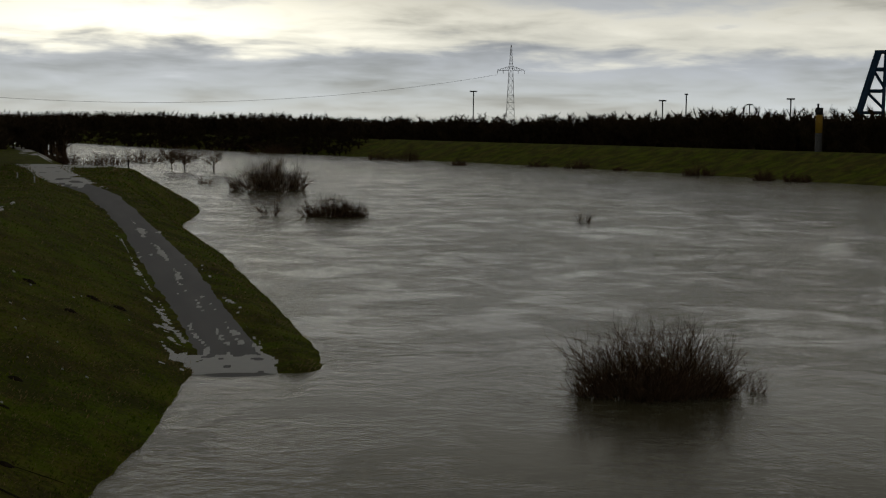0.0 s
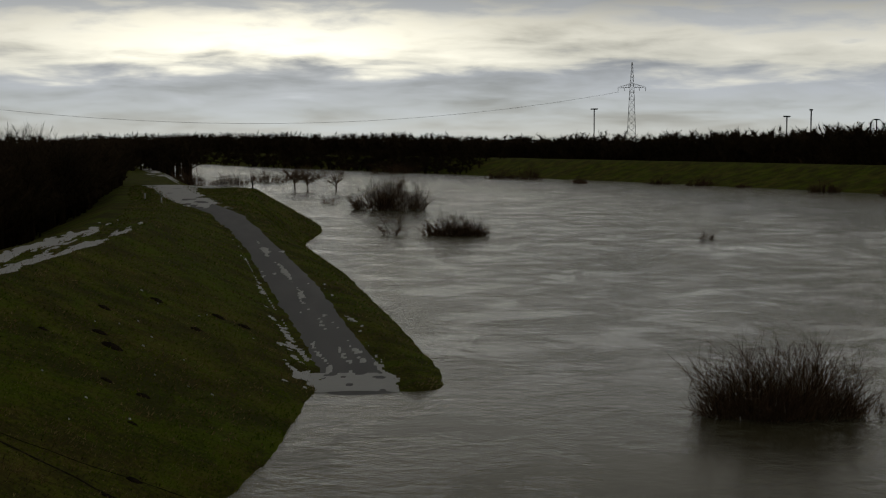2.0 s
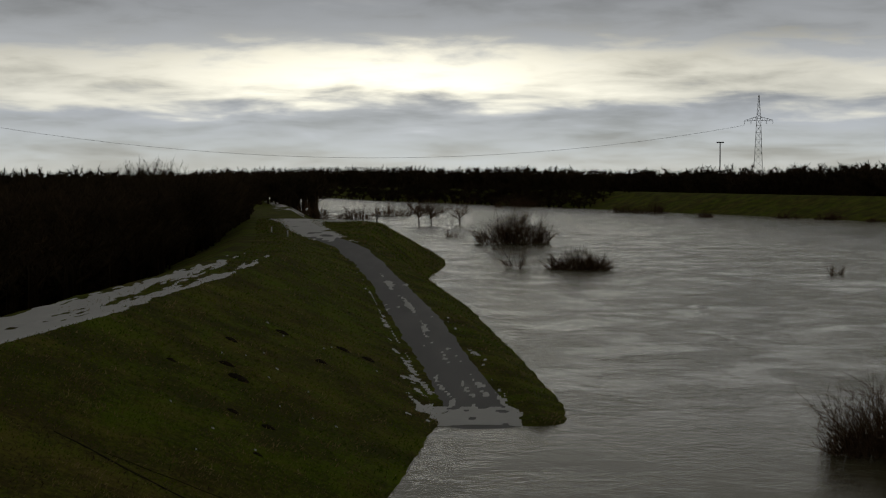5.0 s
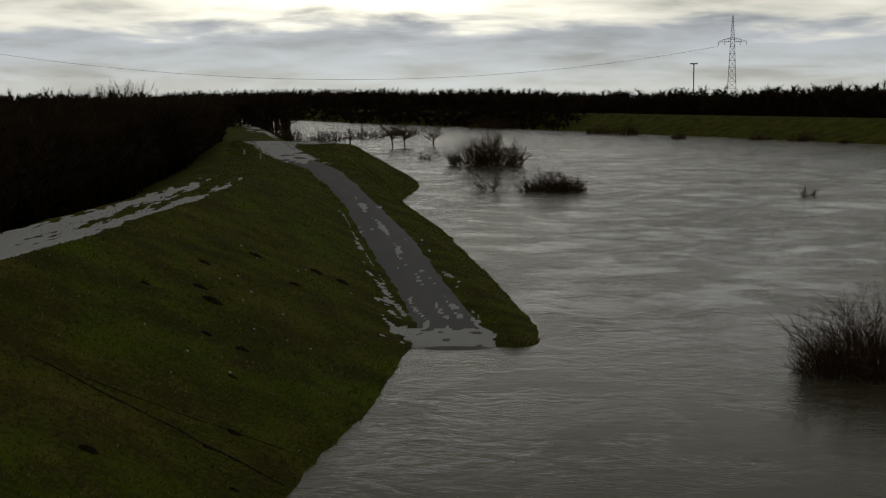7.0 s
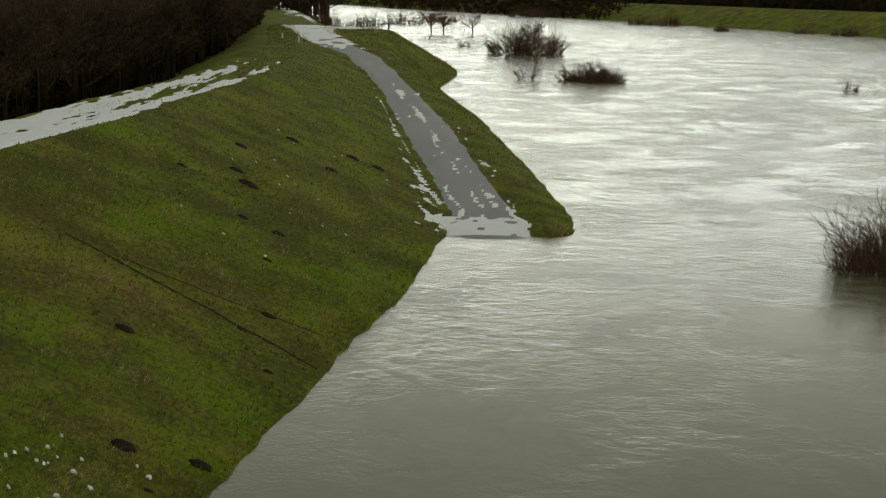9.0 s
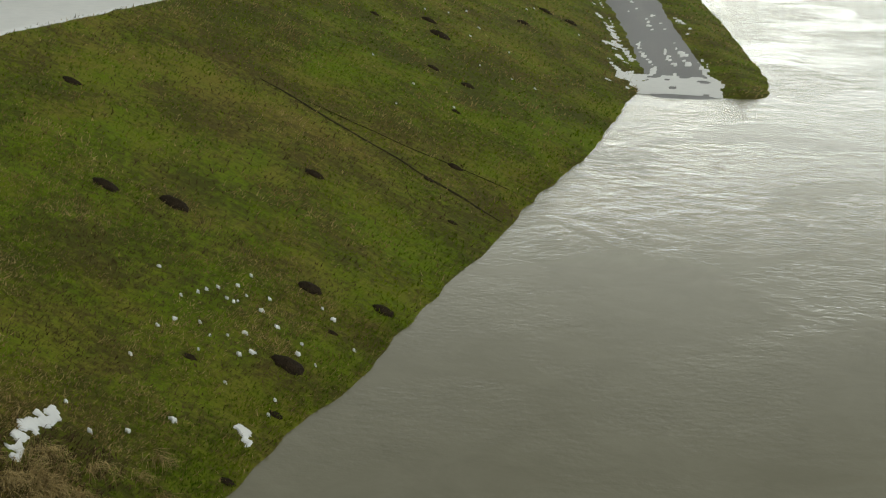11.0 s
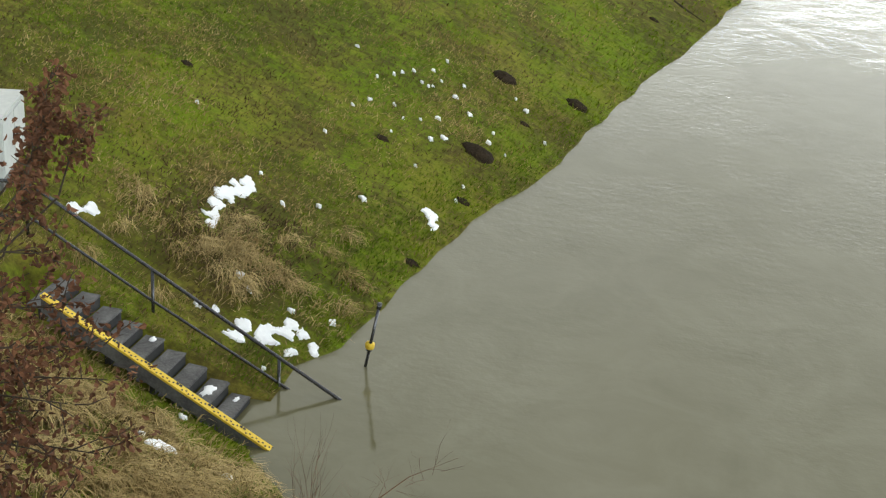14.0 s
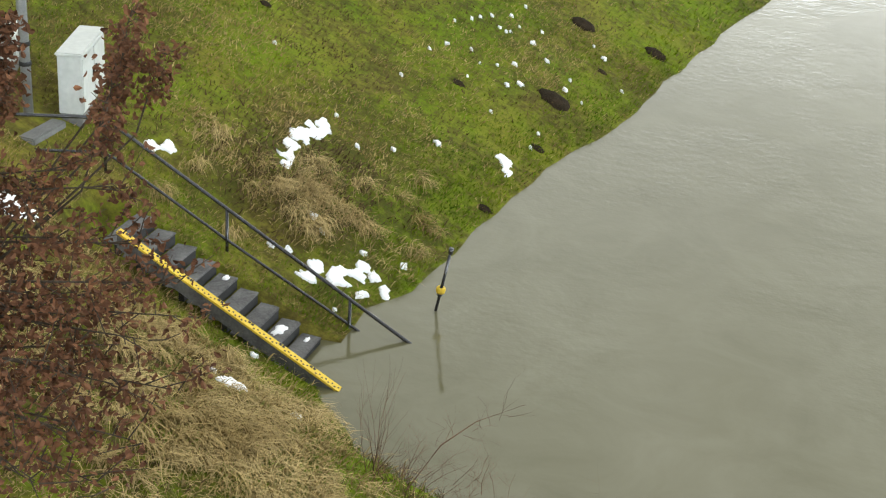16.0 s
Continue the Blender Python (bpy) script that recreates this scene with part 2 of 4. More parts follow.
def crest_z(y):
    return table(y, (205, 5.0), (250, 3.6), (300, 3.2), (900, 3.0))


def path_left(y):
    if y < 44:
        return crest_x(y) + 1.2 * (shore_near(y) - crest_x(y))
    return table(y, (44, -1.28), (50, -0.8), (57, -1.1), (64.6, -1.35), (70, -1.75), (81, -3.15), (98, -5.6), (117, -8.0), (132, -10.5), (145, -13.1), (151, -15.1), (157, -17.0), (165, -19.3), (172, -20.6), (196, -24.1), (215, -26.2), (240, -29.2), (300, -37.6), (400, -50.5), (600, -85.5), (900, -137.5))


def path_right(y):
    return table(y, (44, 2.6), (57, 3.0), (64.6, 2.3), (70, 1.9), (81, 0.4), (98, -1.6), (117, -4.8), (132, -7.3), (145, -9.6), (151, -11.4), (157, -13.4), (165, -15.6), (172, -17.0), (183, -18.7), (196, -20.6), (215, -23.0), (240, -26.5), (300, -34.6), (400, -47.5), (600, -82.0), (900, -134.0)) if y >= 44 else path_left(y) + 3.9


def path_z(y):
    return table(y, (38, -1.0), (44, -1.0), (64.6, 0.0), (168, 5.0), (205, 5.0), (250, 3.55), (300, 3.15), (900, 2.95))


def shore_far(y):
    return table(y, (44, 3.8), (64.0, 3.5), (65.3, 4.1), (67, 4.35), (72, 4.25), (80, 3.65), (95, 2.5), (110, 1.1), (123.7, 0.0), (140, -2.2), (150, -3.7), (155, -4.05), (163, -4.3), (172, -3.5), (183, -2.9), (195, -3.1), (205, -4.0), (214, -6.5), (222, -12.0), (235, -17.5), (245, -20.5), (260, -25.0), (300, -29.5), (400, -41.0), (600, -73.0), (900, -123.0)) if y >= 44 else path_right(y) + 1.2


def knots(y):
    c, zc, l, r, zp, w = crest_x(y), crest_z(y), path_left(y), path_right(y), path_z(y), shore_far(y)
    k = table(y, (64, 0.5), (66, 0.4), (140, 0.4), (165, 0.42), (183, 0.52), (215, 0.55), (260, 0.5))
    zs = table(y, (60, zp), (64.4, -0.02), (65.2, 0.22), (70, 0.42), (81, 0.75), (98, 1.25), (117, 1.9), (132, 2.5), (145, 3.2), (157, 4.1), (168, 4.6), (205, 4.6), (216, 4.2), (226, 2.2), (245, 1.5), (300, 1.6), (900, 1.5)) if y > 60 else zp
    zw = 0.0 if y > 65.2 else table(y, (60, zp - 0.2), (65.2, 0.0))
    xs = r + (w - r) * k
    return [c - 900, c - 15.0, c - 4.3, c, l, r, xs, w, w + 9.0], [0.9, 0.9, zc, zc, zp, zp, zs, zw, -3.2]


SECTIONS = {}


def ground_z(x, y):
    key = round(y * 20)
    if key not in SECTIONS:
        SECTIONS[key] = knots(key / 20)
    xs, zs = SECTIONS[key]
    z = float(np.interp(x, xs, zs))
    if 15.99 < y < 17.12 and -10.9 < x < -4.0:
        z -= 0.38
    return z + 0.045 * noise.noise(Vector((x * 0.9, y * 0.9, 0.0))) + 0.07 * noise.noise(Vector((x * 0.22, y * 0.22, 3.0)))


def build_bank():
    rows = [*np.arange(-30, 11.9, 3.0), *np.arange(12, 15.9, 0.2), *np.arange(15.9, 17.3, 0.1), *np.arange(17.3, 30, 0.2), *np.arange(30, 72, 0.4), *np.arange(72, 130, 0.8), *np.arange(130, 232, 1.2), *np.arange(232, 420, 8.0), *np.arange(420, 901, 30.0)]
    cuts = (4, 6, 5, 44, 5, 6, 10, 6)
    V, F = [], []
    for y in rows:
        xs, zs = knots(float(y))
        line = []
        for i, m in enumerate(cuts):
            line += [xs[i] + (xs[i + 1] - xs[i]) * j / m for j in range(m)]
        line.append(xs[-1])
        V += [(x, y, ground_z(x, float(y))) for x in line]
    w = sum(cuts) + 1
    for i in range(len(rows) - 1):
        F += [(i * w + j, i * w + j + 1, (i + 1) * w + j + 1, (i + 1) * w + j) for j in range(w - 1)]
    return tagged(mesh_object("ground", V, F, GRASS, smooth=True), "grassy dike slope and river bank with straw patches", "ground", kind="structure")


build_bank()


def build_riverbed():
    V = [(-4500, -600, -3.4), (4500, -600, -3.4), (4500, 4800, -3.4), (-4500, 4800, -3.4)]
    tagged(mesh_object("riverbed", V, [(0, 1, 2, 3)], EARTH), "muddy ground under the flood, out to the horizon", "ground", kind="structure")
    V, F, N = [], [], 60
    for i in range(N + 1):
        for j in range(N + 1):
            V.append((-600 + 1200 * i / N, -200 + 1500 * j / N, 0.0))
    F = [(i * (N + 1) + j, (i + 1) * (N + 1) + j, (i + 1) * (N + 1) + j + 1, i * (N + 1) + j + 1) for i in range(N) for j in range(N)]
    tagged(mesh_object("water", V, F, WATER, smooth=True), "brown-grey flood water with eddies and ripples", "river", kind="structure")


build_riverbed()

FAR_SHORE = [(190, 20), (165, 140), (143, 215), (127, 278), (110, 345), (86, 415), (60, 478), (30, 568), (0, 628), (-42, 722), (-108, 915), (-200, 1150), (-420, 1600)]


def far_point(k, off):
    """A place on the far shore (k counts along it), off metres inland."""
    i = min(int(k), len(FAR_SHORE) - 2)
    a, b = Vector(FAR_SHORE[i]), Vector(FAR_SHORE[i + 1])
    d = (b - a).normalized()
    p = a.lerp(b, k - i)
    return p.x + d.y * off, p.y - d.x * off


def build_far_bank():
    V, F = [], []
    prof = [(-12, -3.3), (0, -0.1), (3, 0.7), (17, 5.6), (21, 5.8), (34, 1.8), (60, 1.6), (400, 1.6), (3500, 1.6)]
    fine = []
    for (a, za), (b, zb) in zip(prof, prof[1:]):
        m = 4 if b <= 60 else 1
        fine += [(a + (b - a) * j / m, za + (zb - za) * j / m) for j in range(m)]
    fine.append(prof[-1])
    ks = np.arange(0, len(FAR_SHORE) - 0.99, 0.1)
    for k in ks:
        for off, z in fine:
            x, y = far_point(float(k), off + 1.5 * noise.noise(Vector((k * 4.0, 0, 0))) * (off < 30))
            V.append((x, y, z + (0.12 * noise.noise(Vector((x * 0.1, y * 0.1, 0))) if off < 100 else 0)))
    w = len(fine)
    for i in range(len(ks) - 1):
        F += [(i * w + j, (i + 1) * w + j, (i + 1) * w + j + 1, i * w + j + 1) for j in range(w - 1)]
    tagged(mesh_object("far_bank", V, F, GRASS, smooth=True), "grass-covered dike and land on the far shore", "ground", kind="structure")


build_far_bank()


# ---- asphalt ramp ----
def build_path():
    V, F = [], []
    ys = [*np.arange(58, 175, 1.0), *np.arange(175, 203, 2.0)]
    w = 7
    for y in ys:
        l, r = path_left(float(y)) + 0.02, path_right(float(y)) + 0.12
        e1, e2 = 0.12 * noise.noise(Vector((0, y * 0.7, 0))), 0.12 * noise.noise(Vector((5, y * 0.7, 0)))
        for j in range(w):
            x = l + e1 + (r + e2 - l - e1) * j / (w - 1)
            top = max(ground_z(x, float(y)), path_z(float(y))) + 0.03
            V.append((x, y, top - (0.12 if j in (0, w - 1) else 0.0)))
    for i in range(len(ys) - 1):
        F += [(i * w + j, i * w + j + 1, (i + 1) * w + j + 1, (i + 1) * w + j) for j in range(w - 1)]
    tagged(mesh_object("path", V, F, ASPHALT, smooth=True), "damp grey asphalt ramp running down into the flood", "path", kind="structure")


build_path()


# ---- snow lying in patches ----
def snow_sheet(name, label, inside, x0, x1, y0, y1, sx, sy, lift):
    """Patchy snow: the cells of a grid for which inside(x, y) holds, with a thin raised body."""
    nx, ny = int((x1 - x0) / sx), int((y1 - y0) / sy)
    V, F, seen = [], [], {}
    keep = {(i, j) for i in range(nx) for j in range(ny) if inside(x0 + (i + 0.5) * sx, y0 + (j + 0.5) * sy)}

    def vert(i, j):
        if (i, j) not in seen:
            around = sum(((i - a, j - b) in keep) for a in (0, 1) for b in (0, 1))
            x, y = x0 + i * sx + 0.4 * sx * noise.noise(Vector((i * 0.9, j * 0.9, 1))), y0 + j * sy + 0.4 * sy * noise.noise(Vector((i * 0.9, j * 0.9, 7)))
            V.append((x, y, max(ground_z(x, y), path_z(y) + 0.03 if path_left(y) < x < path_right(y) and y > 60 else -9) + (lift if around == 4 else -0.02)))
            seen[(i, j)] = len(V) - 1
        return seen[(i, j)]

    for i, j in sorted(keep):
        F.append((vert(i, j), vert(i + 1, j), vert(i + 1, j + 1), vert(i, j + 1)))
    return tagged(mesh_object(name, V, F, SNOW, smooth=True), label, "snow", kind="stuff")


def fbm(x, y, s, k=0.0):
    return noise.fractal(Vector((x * s, y * s, k)), 1.0, 2.0, 4)


def on_crest(x, y):
    u = (x - (crest_x(y) - 4.3)) / 4.2
    if not 0 < u < 1:
        return False
    fade = table(y, (20, 1.5), (45, 1.1), (58, 0.75), (66, 0.55), (80, 0.35), (98, 0.05), (112, -0.5), (118, -1.2))
    streak = 0.75 * fbm(u * 9.0, y * 0.16, 1.0, 3.0) + 0.45 * fbm(x * 3.0, y * 0.5, 1.0)
    lane = table(y, (40, 0.15), (60, 0.4)) * math.cos((u - 0.3) * 10.0) - 0.9 * max(0.0, abs(u - 0.5) - 0.40) * 8
    return streak + lane + fade > 0.2


snow_sheet("crest_snow", "trodden old snow along the dike crest", on_crest, -25.5, -12.5, 16, 118, 0.10, 0.35, 0.05)


def at_ramp_foot(x, y):
    l, r = path_left(y), path_right(y)
    if not l - 1.4 < x < r + 0.6:
        return False
    if l < x < r:
        if y < 68.5:
            return fbm(x, y * 0.6, 1.6, 2.0) + table(y, (64.7, 0.7), (66.8, 0.65), (68.5, 0.2)) > 0.05
        lane = math.exp(-((x - (l * 0.45 + r * 0.55)) / 0.35) ** 2) * table(y, (74, 0.0), (80, 0.7), (92, 0.9), (118, 0.9), (126, 0.3), (134, 0.0))
        return fbm(x - (l + r) / 2, y * 0.10, 1.7, 4.0) + 0.4 * fbm(x - l, y * 0.35, 3.0, 9.0) + lane + table(y, (67.5, 0.3), (72, 0.08), (80, -0.35)) > 0.28
    if x <= l:
        return fbm(x - l, y * 0.22, 1.8, 6.0) + table(y, (64.5, 0.5), (74, 0.42), (84, 0.25), (96, 0.4), (112, 0.4), (120, -0.2)) - table(y, (84, 0.55), (95, 1.6)) * (l - x) > 0.12
    if y < 65.4:
        return False
    return fbm(x - r, y * 0.25, 1.4, 8.0) + table(y, (64.5, 0.1), (82, 0.25), (92, 0.0), (120, -0.4)) - 0.7 * (x - r) > 0.2


snow_sheet("path_snow", "thin wet snow left on the asphalt ramp and its edge", at_ramp_foot, -11.5, 4.2, 64.3, 132, 0.13, 0.22, 0.035)


def at_junction(x, y):
    return path_left(y) - 0.5 - table(y, (190, 0.0), (204, 1.5)) < x < path_right(y) + table(y, (180, 1.0), (194, 2.0), (205, 7.0)) and fbm(x, y * 0.5, 0.6, 3.0) + table(y, (150, -0.3), (156, 0.3), (164, 0.7), (202, 0.8)) > 0.1


snow_sheet("junction_snow", "snow and ice where the ramp meets the dike crest", at_junction, -27, -11, 150, 206, 0.4, 0.8, 0.04)


def beyond(x, y):
    return path_left(y) - 1 < x < path_right(y) + 4 and fbm(x, y * 0.4, 0.25, 5.0) > 0.0


snow_sheet("far_path_snow", "snow on the far stretch of the dike path", beyond, -70, -28, 350, 480, 0.8, 2.5, 0.06)


# ---- shrubs standing in the flood ----
def shrub(name, x, y, rx, ry, h, stems, label, thick=0.02, upright=0.55, seed=1, group="shrubs in the flood", kids=3):
    rng = random.Random(seed)
    clumps = [Soup() for _ in range(8 if stems > 140 else 3)]
    for _ in range(stems):
        a, q = rng.uniform(0, 6.283), math.sqrt(rng.random())
        px, py = q * rx * math.cos(a) * 0.8, q * ry * math.sin(a) * 0.8
        lean = Vector((math.cos(a) * q * (1 - upright) * 1.6 + rng.gauss(0, 0.15), math.sin(a) * q * (1 - upright) * 1.6 + rng.gauss(0, 0.15), 1))
        length = h * (1.1 - 0.6 * q * q) * rng.uniform(0.4, 1.1)
        s = clumps[int(a / 6.2832 * len(clumps)) % len(clumps)]
        branch(s, rng, Vector((px, py, -0.5)), lean, length, thick * rng.uniform(0.6, 1.2), 2, -0.01, 0.42, kids, None, 0.5)
    ob = thing(name, x, y, 0.0, label, "shrub", group)
    for s in clumps:
        if s.v:
            mesh_object("stem_clump", s.v, s.f, TWIG, ob)["kind"] = "stuff"
    return ob


shrub("willow_shrub", 17.0, 58.3, 3.7, 2.1, 2.5, 520, "bare reddish-brown willow shrub standing in flood water", 0.028, 0.55, 3)
shrub("willow_shrub", 20.4, 58.6, 1.2, 0.8, 1.5, 26, "sparse low bare willow shoots beside a larger shrub", 0.02, 0.4, 9)
shrub("willow_shrub", 12.8, 177, 4.5, 2.5, 2.1, 260, "low dense dark willow shrub standing in flood water", 0.065, 0.5, 4)
shrub("willow_shrub", 7.2, 247, 6.6, 3.5, 5.0, 230, "wide bare twiggy willow shrub in the flood", 0.075, 0.5, 5)
shrub("sapling", 5.4, 178, 0.9, 0.9, 3.6, 8, "thin bare sapling standing in flood water", 0.06, 0.5, 6)
shrub("sapling", 40.2, 168.5, 0.9, 0.7, 1.5, 22, "small bare sapling standing in flood water", 0.05, 0.6, 7)
shrub("sapling", -3.1, 274, 1.6, 1.0, 1.6, 40, "small dark shrub low in the flood water", 0.04, 0.6, 8)


def bare_tree(name, x, y, z, h, spread, label, seed, group="", limbs=7, depth=3):
    rng = random.Random(seed)
    ob = thing(name, x, y, z, label, "tree", group)
    s = Soup()
    top = Vector((rng.gauss(0, 0.3), rng.gauss(0, 0.3), h * 0.45))
    s.tube([Vector((0, 0, -0.6)), top * 0.5 + Vector((0.1, 0, 0)), top], [h * 0.03, h * 0.022, h * 0.014], 6)
    mesh_object("trunk", s.v, s.f, BARK, ob)
    s = Soup()
    for i in range(limbs):
        a = i * 2.4 + rng.random()
        start = top * rng.uniform(0.35, 1.0)
        branch(s, rng, start, Vector((math.cos(a) * spread, math.sin(a) * spread, rng.uniform(0.5, 1.2))), h * rng.uniform(0.4, 0.6), h * 0.017, depth, -0.03, 0.6, 4, None, 0.6)
    mesh_object("crown", s.v, s.f, TWIG, ob)
    return ob


for k, (tx, ty, th, sp) in enumerate([(-11.5, 352, 6.2, 0.9), (-2.2, 350, 6.6, 1.2), (-9.0, 356, 5.6, 0.8)]):
    bare_tree("tree", tx, ty, -0.3, th, sp, "bare flooded willow tree with spreading crown", 40 + k, "flooded trees", 9)
for k, (sx_, sy_, sw, sh) in enumerate([(-40, 395, 4.5, 4.5), (-30.5, 400, 5.5, 3.6), (-22, 430, 6.5, 3.8), (-13, 470, 7, 4.2), (17, 560, 9, 4.5), (24, 575, 8, 3.6), (55, 465, 6, 4.0), (48, 475, 5, 3.0), (64, 415, 2.2, 2.2), (84, 405, 4.0, 1.9), (92, 392, 4.5, 2.6), (99, 375, 2.5, 1.4), (107, 336, 4.5, 3.0), (112.5, 308, 2.5, 2.6), (116.5, 300, 3.2, 2.6), (-29, 318, 2.6, 2.2)]):
    shrub("shore_shrub", sx_, sy_, sw, 2.5, sh * 0.8, 90, "dark bare shrub at the far edge of the flood", 0.09, 0.6, 60 + k, "shore shrubs")


# ---- woods ----
def tree_shape(seed):
    """Corners of the triangles of one bare tree, one unit high: stem, limbs, boughs and many thin twigs."""
    rng = random.Random(seed)
    tris = []

    def ribbon(a, b, w0, w1):
        side = (b - a).cross(Vector((rng.gauss(0, 1), rng.gauss(0, 1), rng.gauss(0, 0.4)))).normalized()
        tris.extend([(a - side * w0, a + side * w0, b), (b - side * w1, b + side * w1, a)])

    def out(a, up, length):
        return Vector((math.cos(a), math.sin(a), up)).normalized() * length

    stem = Vector((rng.gauss(0, 0.02), rng.gauss(0, 0.02), 0.62))
    for _ in range(2):
        ribbon(Vector((0, 0, -0.03)), stem, 0.016, 0.006)
    for i in range(9):
        a = i * 2.4 + rng.random()
        p = stem * rng.uniform(0.25, 1.0)
        q = p + out(a, rng.uniform(0.5, 1.6), rng.uniform(0.18, 0.34))
        ribbon(p, q, 0.007, 0.004)
        for j in range(6):
            p2 = p.lerp(q, rng.uniform(0.35, 1.0))
            q2 = p2 + out(a + rng.gauss(0, 0.9), rng.uniform(0.2, 1.6), rng.uniform(0.08, 0.17))
            ribbon(p2, q2, 0.004, 0.002)
            for k in range(8):
                p3 = p2.lerp(q2, rng.uniform(0.2, 1.0))
                q3 = p3 + out(rng.uniform(0, 6.283), rng.uniform(-0.1, 1.6), rng.uniform(0.05, 0.11))
                side = out(rng.uniform(0, 6.283), 0.3, 0.0028)
                tris.append((p3 - side, p3 + side, q3))
    return np.array([[list(c) for c in t] for t in tris], dtype=np.float32)


SHAPES = [tree_shape(200 + k) for k in range(7)]


def wood(name, label, spots, seed, thick=1.0):
    """Many bare trees in one mesh. spots: x, y, z, height, width."""
    rng = random.Random(seed)
    parts = []
    for x, y, z, h, w in spots:
        a = rng.uniform(0, 6.283)
        c, d = math.cos(a), math.sin(a)
        t = SHAPES[rng.randrange(len(SHAPES))]
        foot = t[:, :2].mean(axis=1, keepdims=True)
        t = np.concatenate([foot + (t[:, :2] - foot) * thick, t[:, 2:]], axis=1)
        m = np.array([[c * w, -d * w, 0], [d * w, c * w, 0], [0, 0, h]], dtype=np.float32)
        parts.append(t.reshape(-1, 3) @ m.T + np.array([x, y, z], dtype=np.float32))
    V = np.concatenate(parts)
    count = len(V)
    me = bpy.data.meshes.new(name)
    me.vertices.add(count)
    me.vertices.foreach_set("co", V.ravel())
    me.loops.add(count)
    me.loops.foreach_set("vertex_index", np.arange(count, dtype=np.int32))
    me.polygons.add(count // 3)
    me.polygons.foreach_set("loop_start", np.arange(0, count, 3, dtype=np.int32))
    me.update(calc_edges=True)
    me.materials.append(WOODS)
    return tagged(new(name, me), label, "woods", kind="stuff")


def build_near_wood():
    rng = random.Random(11)
    spots = []
    for i in range(900):
        y = rng.uniform(22, 300)
        back = table(y, (60, 8.6), (80, 11.0), (115, 11.0), (150, 7.0), (196, 5.0), (208, 4.0), (240, 6.0), (300, 10.0)) + 36 * rng.random() ** 1.7
        x = crest_x(y) - back
        top = table(y, (30, 9.9), (90, 10.4), (200, 11.0), (300, 11.4)) * rng.uniform(0.76, 1.02)
        z = ground_z(x, y)
        spots.append((x, y, z - 0.1, min(top, 10.7 + 0.0055 * y - z), rng.uniform(6.0, 9.5)))
    tall = [(-0.211 * y + rng.gauss(0, 1.5), y, 0.9, rng.uniform(10.6, 12.9), 7.0) for y in [rng.uniform(140, 165) for _ in range(46)]]
    wood("tall_trees", "clump of taller bare trees rising over the wood", tall, 5, 1.1)
    wood("woods", "dense bare brown wood behind the dike", spots, 1, 1.7)
    brush = [(crest_x(y) - table(y, (110, 8.6), (150, 5.6), (196, 3.8), (208, 2.6), (240, 4.0), (300, 7.0)) - rng.uniform(0, 7) - table(y, (120, 4.0), (160, 1.8)), y, 0.0, rng.uniform(2.5, 5.5), rng.uniform(4, 6)) for y in [rng.uniform(22, 300) for _ in range(1100)]]
    wood("undergrowth", "tangled dark undergrowth at the edge of the wood", [(x, y, ground_z(x, y) - 0.1, h, w) for x, y, z, h, w in brush], 2, 4.0)


build_near_wood()


def build_far_woods():
    rng = random.Random(12)
    spots = []
    for i in range(2300):
        k = rng.uniform(1.5, 11.4)
        off = 36 + 70 * rng.random() ** 1.4
        x, y = far_point(k, off)
        right = table(k, (2, 1.28), (5.5, 1.22), (7.2, 0.99), (9, 1.22), (12, 1.6))
        spots.append((x, y, 1.5, rng.uniform(9.5, 13.6) * right, rng.uniform(10, 17)))
    for i in range(800):
        y = rng.uniform(420, 560)
        spots.append((y * rng.uniform(-0.62, -0.10), y, 0.8, rng.uniform(11.5, 13.4), rng.uniform(10, 16)))
    for i in range(26):
        y = rng.uniform(400, 430)
        spots.append((y * rng.uniform(-0.34, -0.23), y, 0.8, rng.uniform(12.5, 16.0), rng.uniform(5, 8)))
    wood("far_woods", "dark bare woods along the far horizon", spots, 3, 3.2)
    brush = []
    for i in range(900):
        k = 6.6 + 3.9 * rng.random() ** 0.8
        off = rng.uniform(-2.0, 19.0)
        x, y = far_point(k, off)
        brush.append((x, y, table(off, (0, 0.1), (3, 0.7), (17, 5.4)), rng.uniform(1.5, 3.6), rng.uniform(5, 10)))
    wood("shore_brush", "brown brush along the far shore of the flood", brush, 6, 4.0)


build_far_woods()


# ---- stairs, rail and gauge at the water's edge ----
def mat_plain(name, c1, c2, **kw):
    return material(name, plain, c1=c1, c2=c2, **kw)


CONCRETE = mat_plain("weathered_concrete", (0.065, 0.063, 0.064), (0.165, 0.162, 0.160), scale=3.5, fine=25.0, rough=0.85, bump=0.5, depth=0.02)
PAD = mat_plain("pale_concrete", (0.13, 0.13, 0.13), (0.22, 0.22, 0.21), scale=2.0, fine=25.0, rough=0.9, bump=0.3)
BLACK_STEEL = mat_plain("black_painted_steel", (0.008, 0.008, 0.010), (0.02, 0.02, 0.024), scale=4.0, rough=0.25, bump=0.03, spec=0.8)
YELLOW = mat_plain("gauge_yellow", (0.62, 0.42, 0.03), (0.78, 0.56, 0.06), scale=3.0, fine=30.0, rough=0.55, bump=0.05)
BLACK_MARK = mat_plain("gauge_black", (0.012, 0.012, 0.012), (0.03, 0.03, 0.03), scale=5.0, rough=0.6, bump=0)
CABINET = mat_plain("cabinet_plastic", (0.50, 0.52, 0.50), (0.62, 0.64, 0.61), scale=1.5, fine=12.0, rough=0.55, bump=0.05)
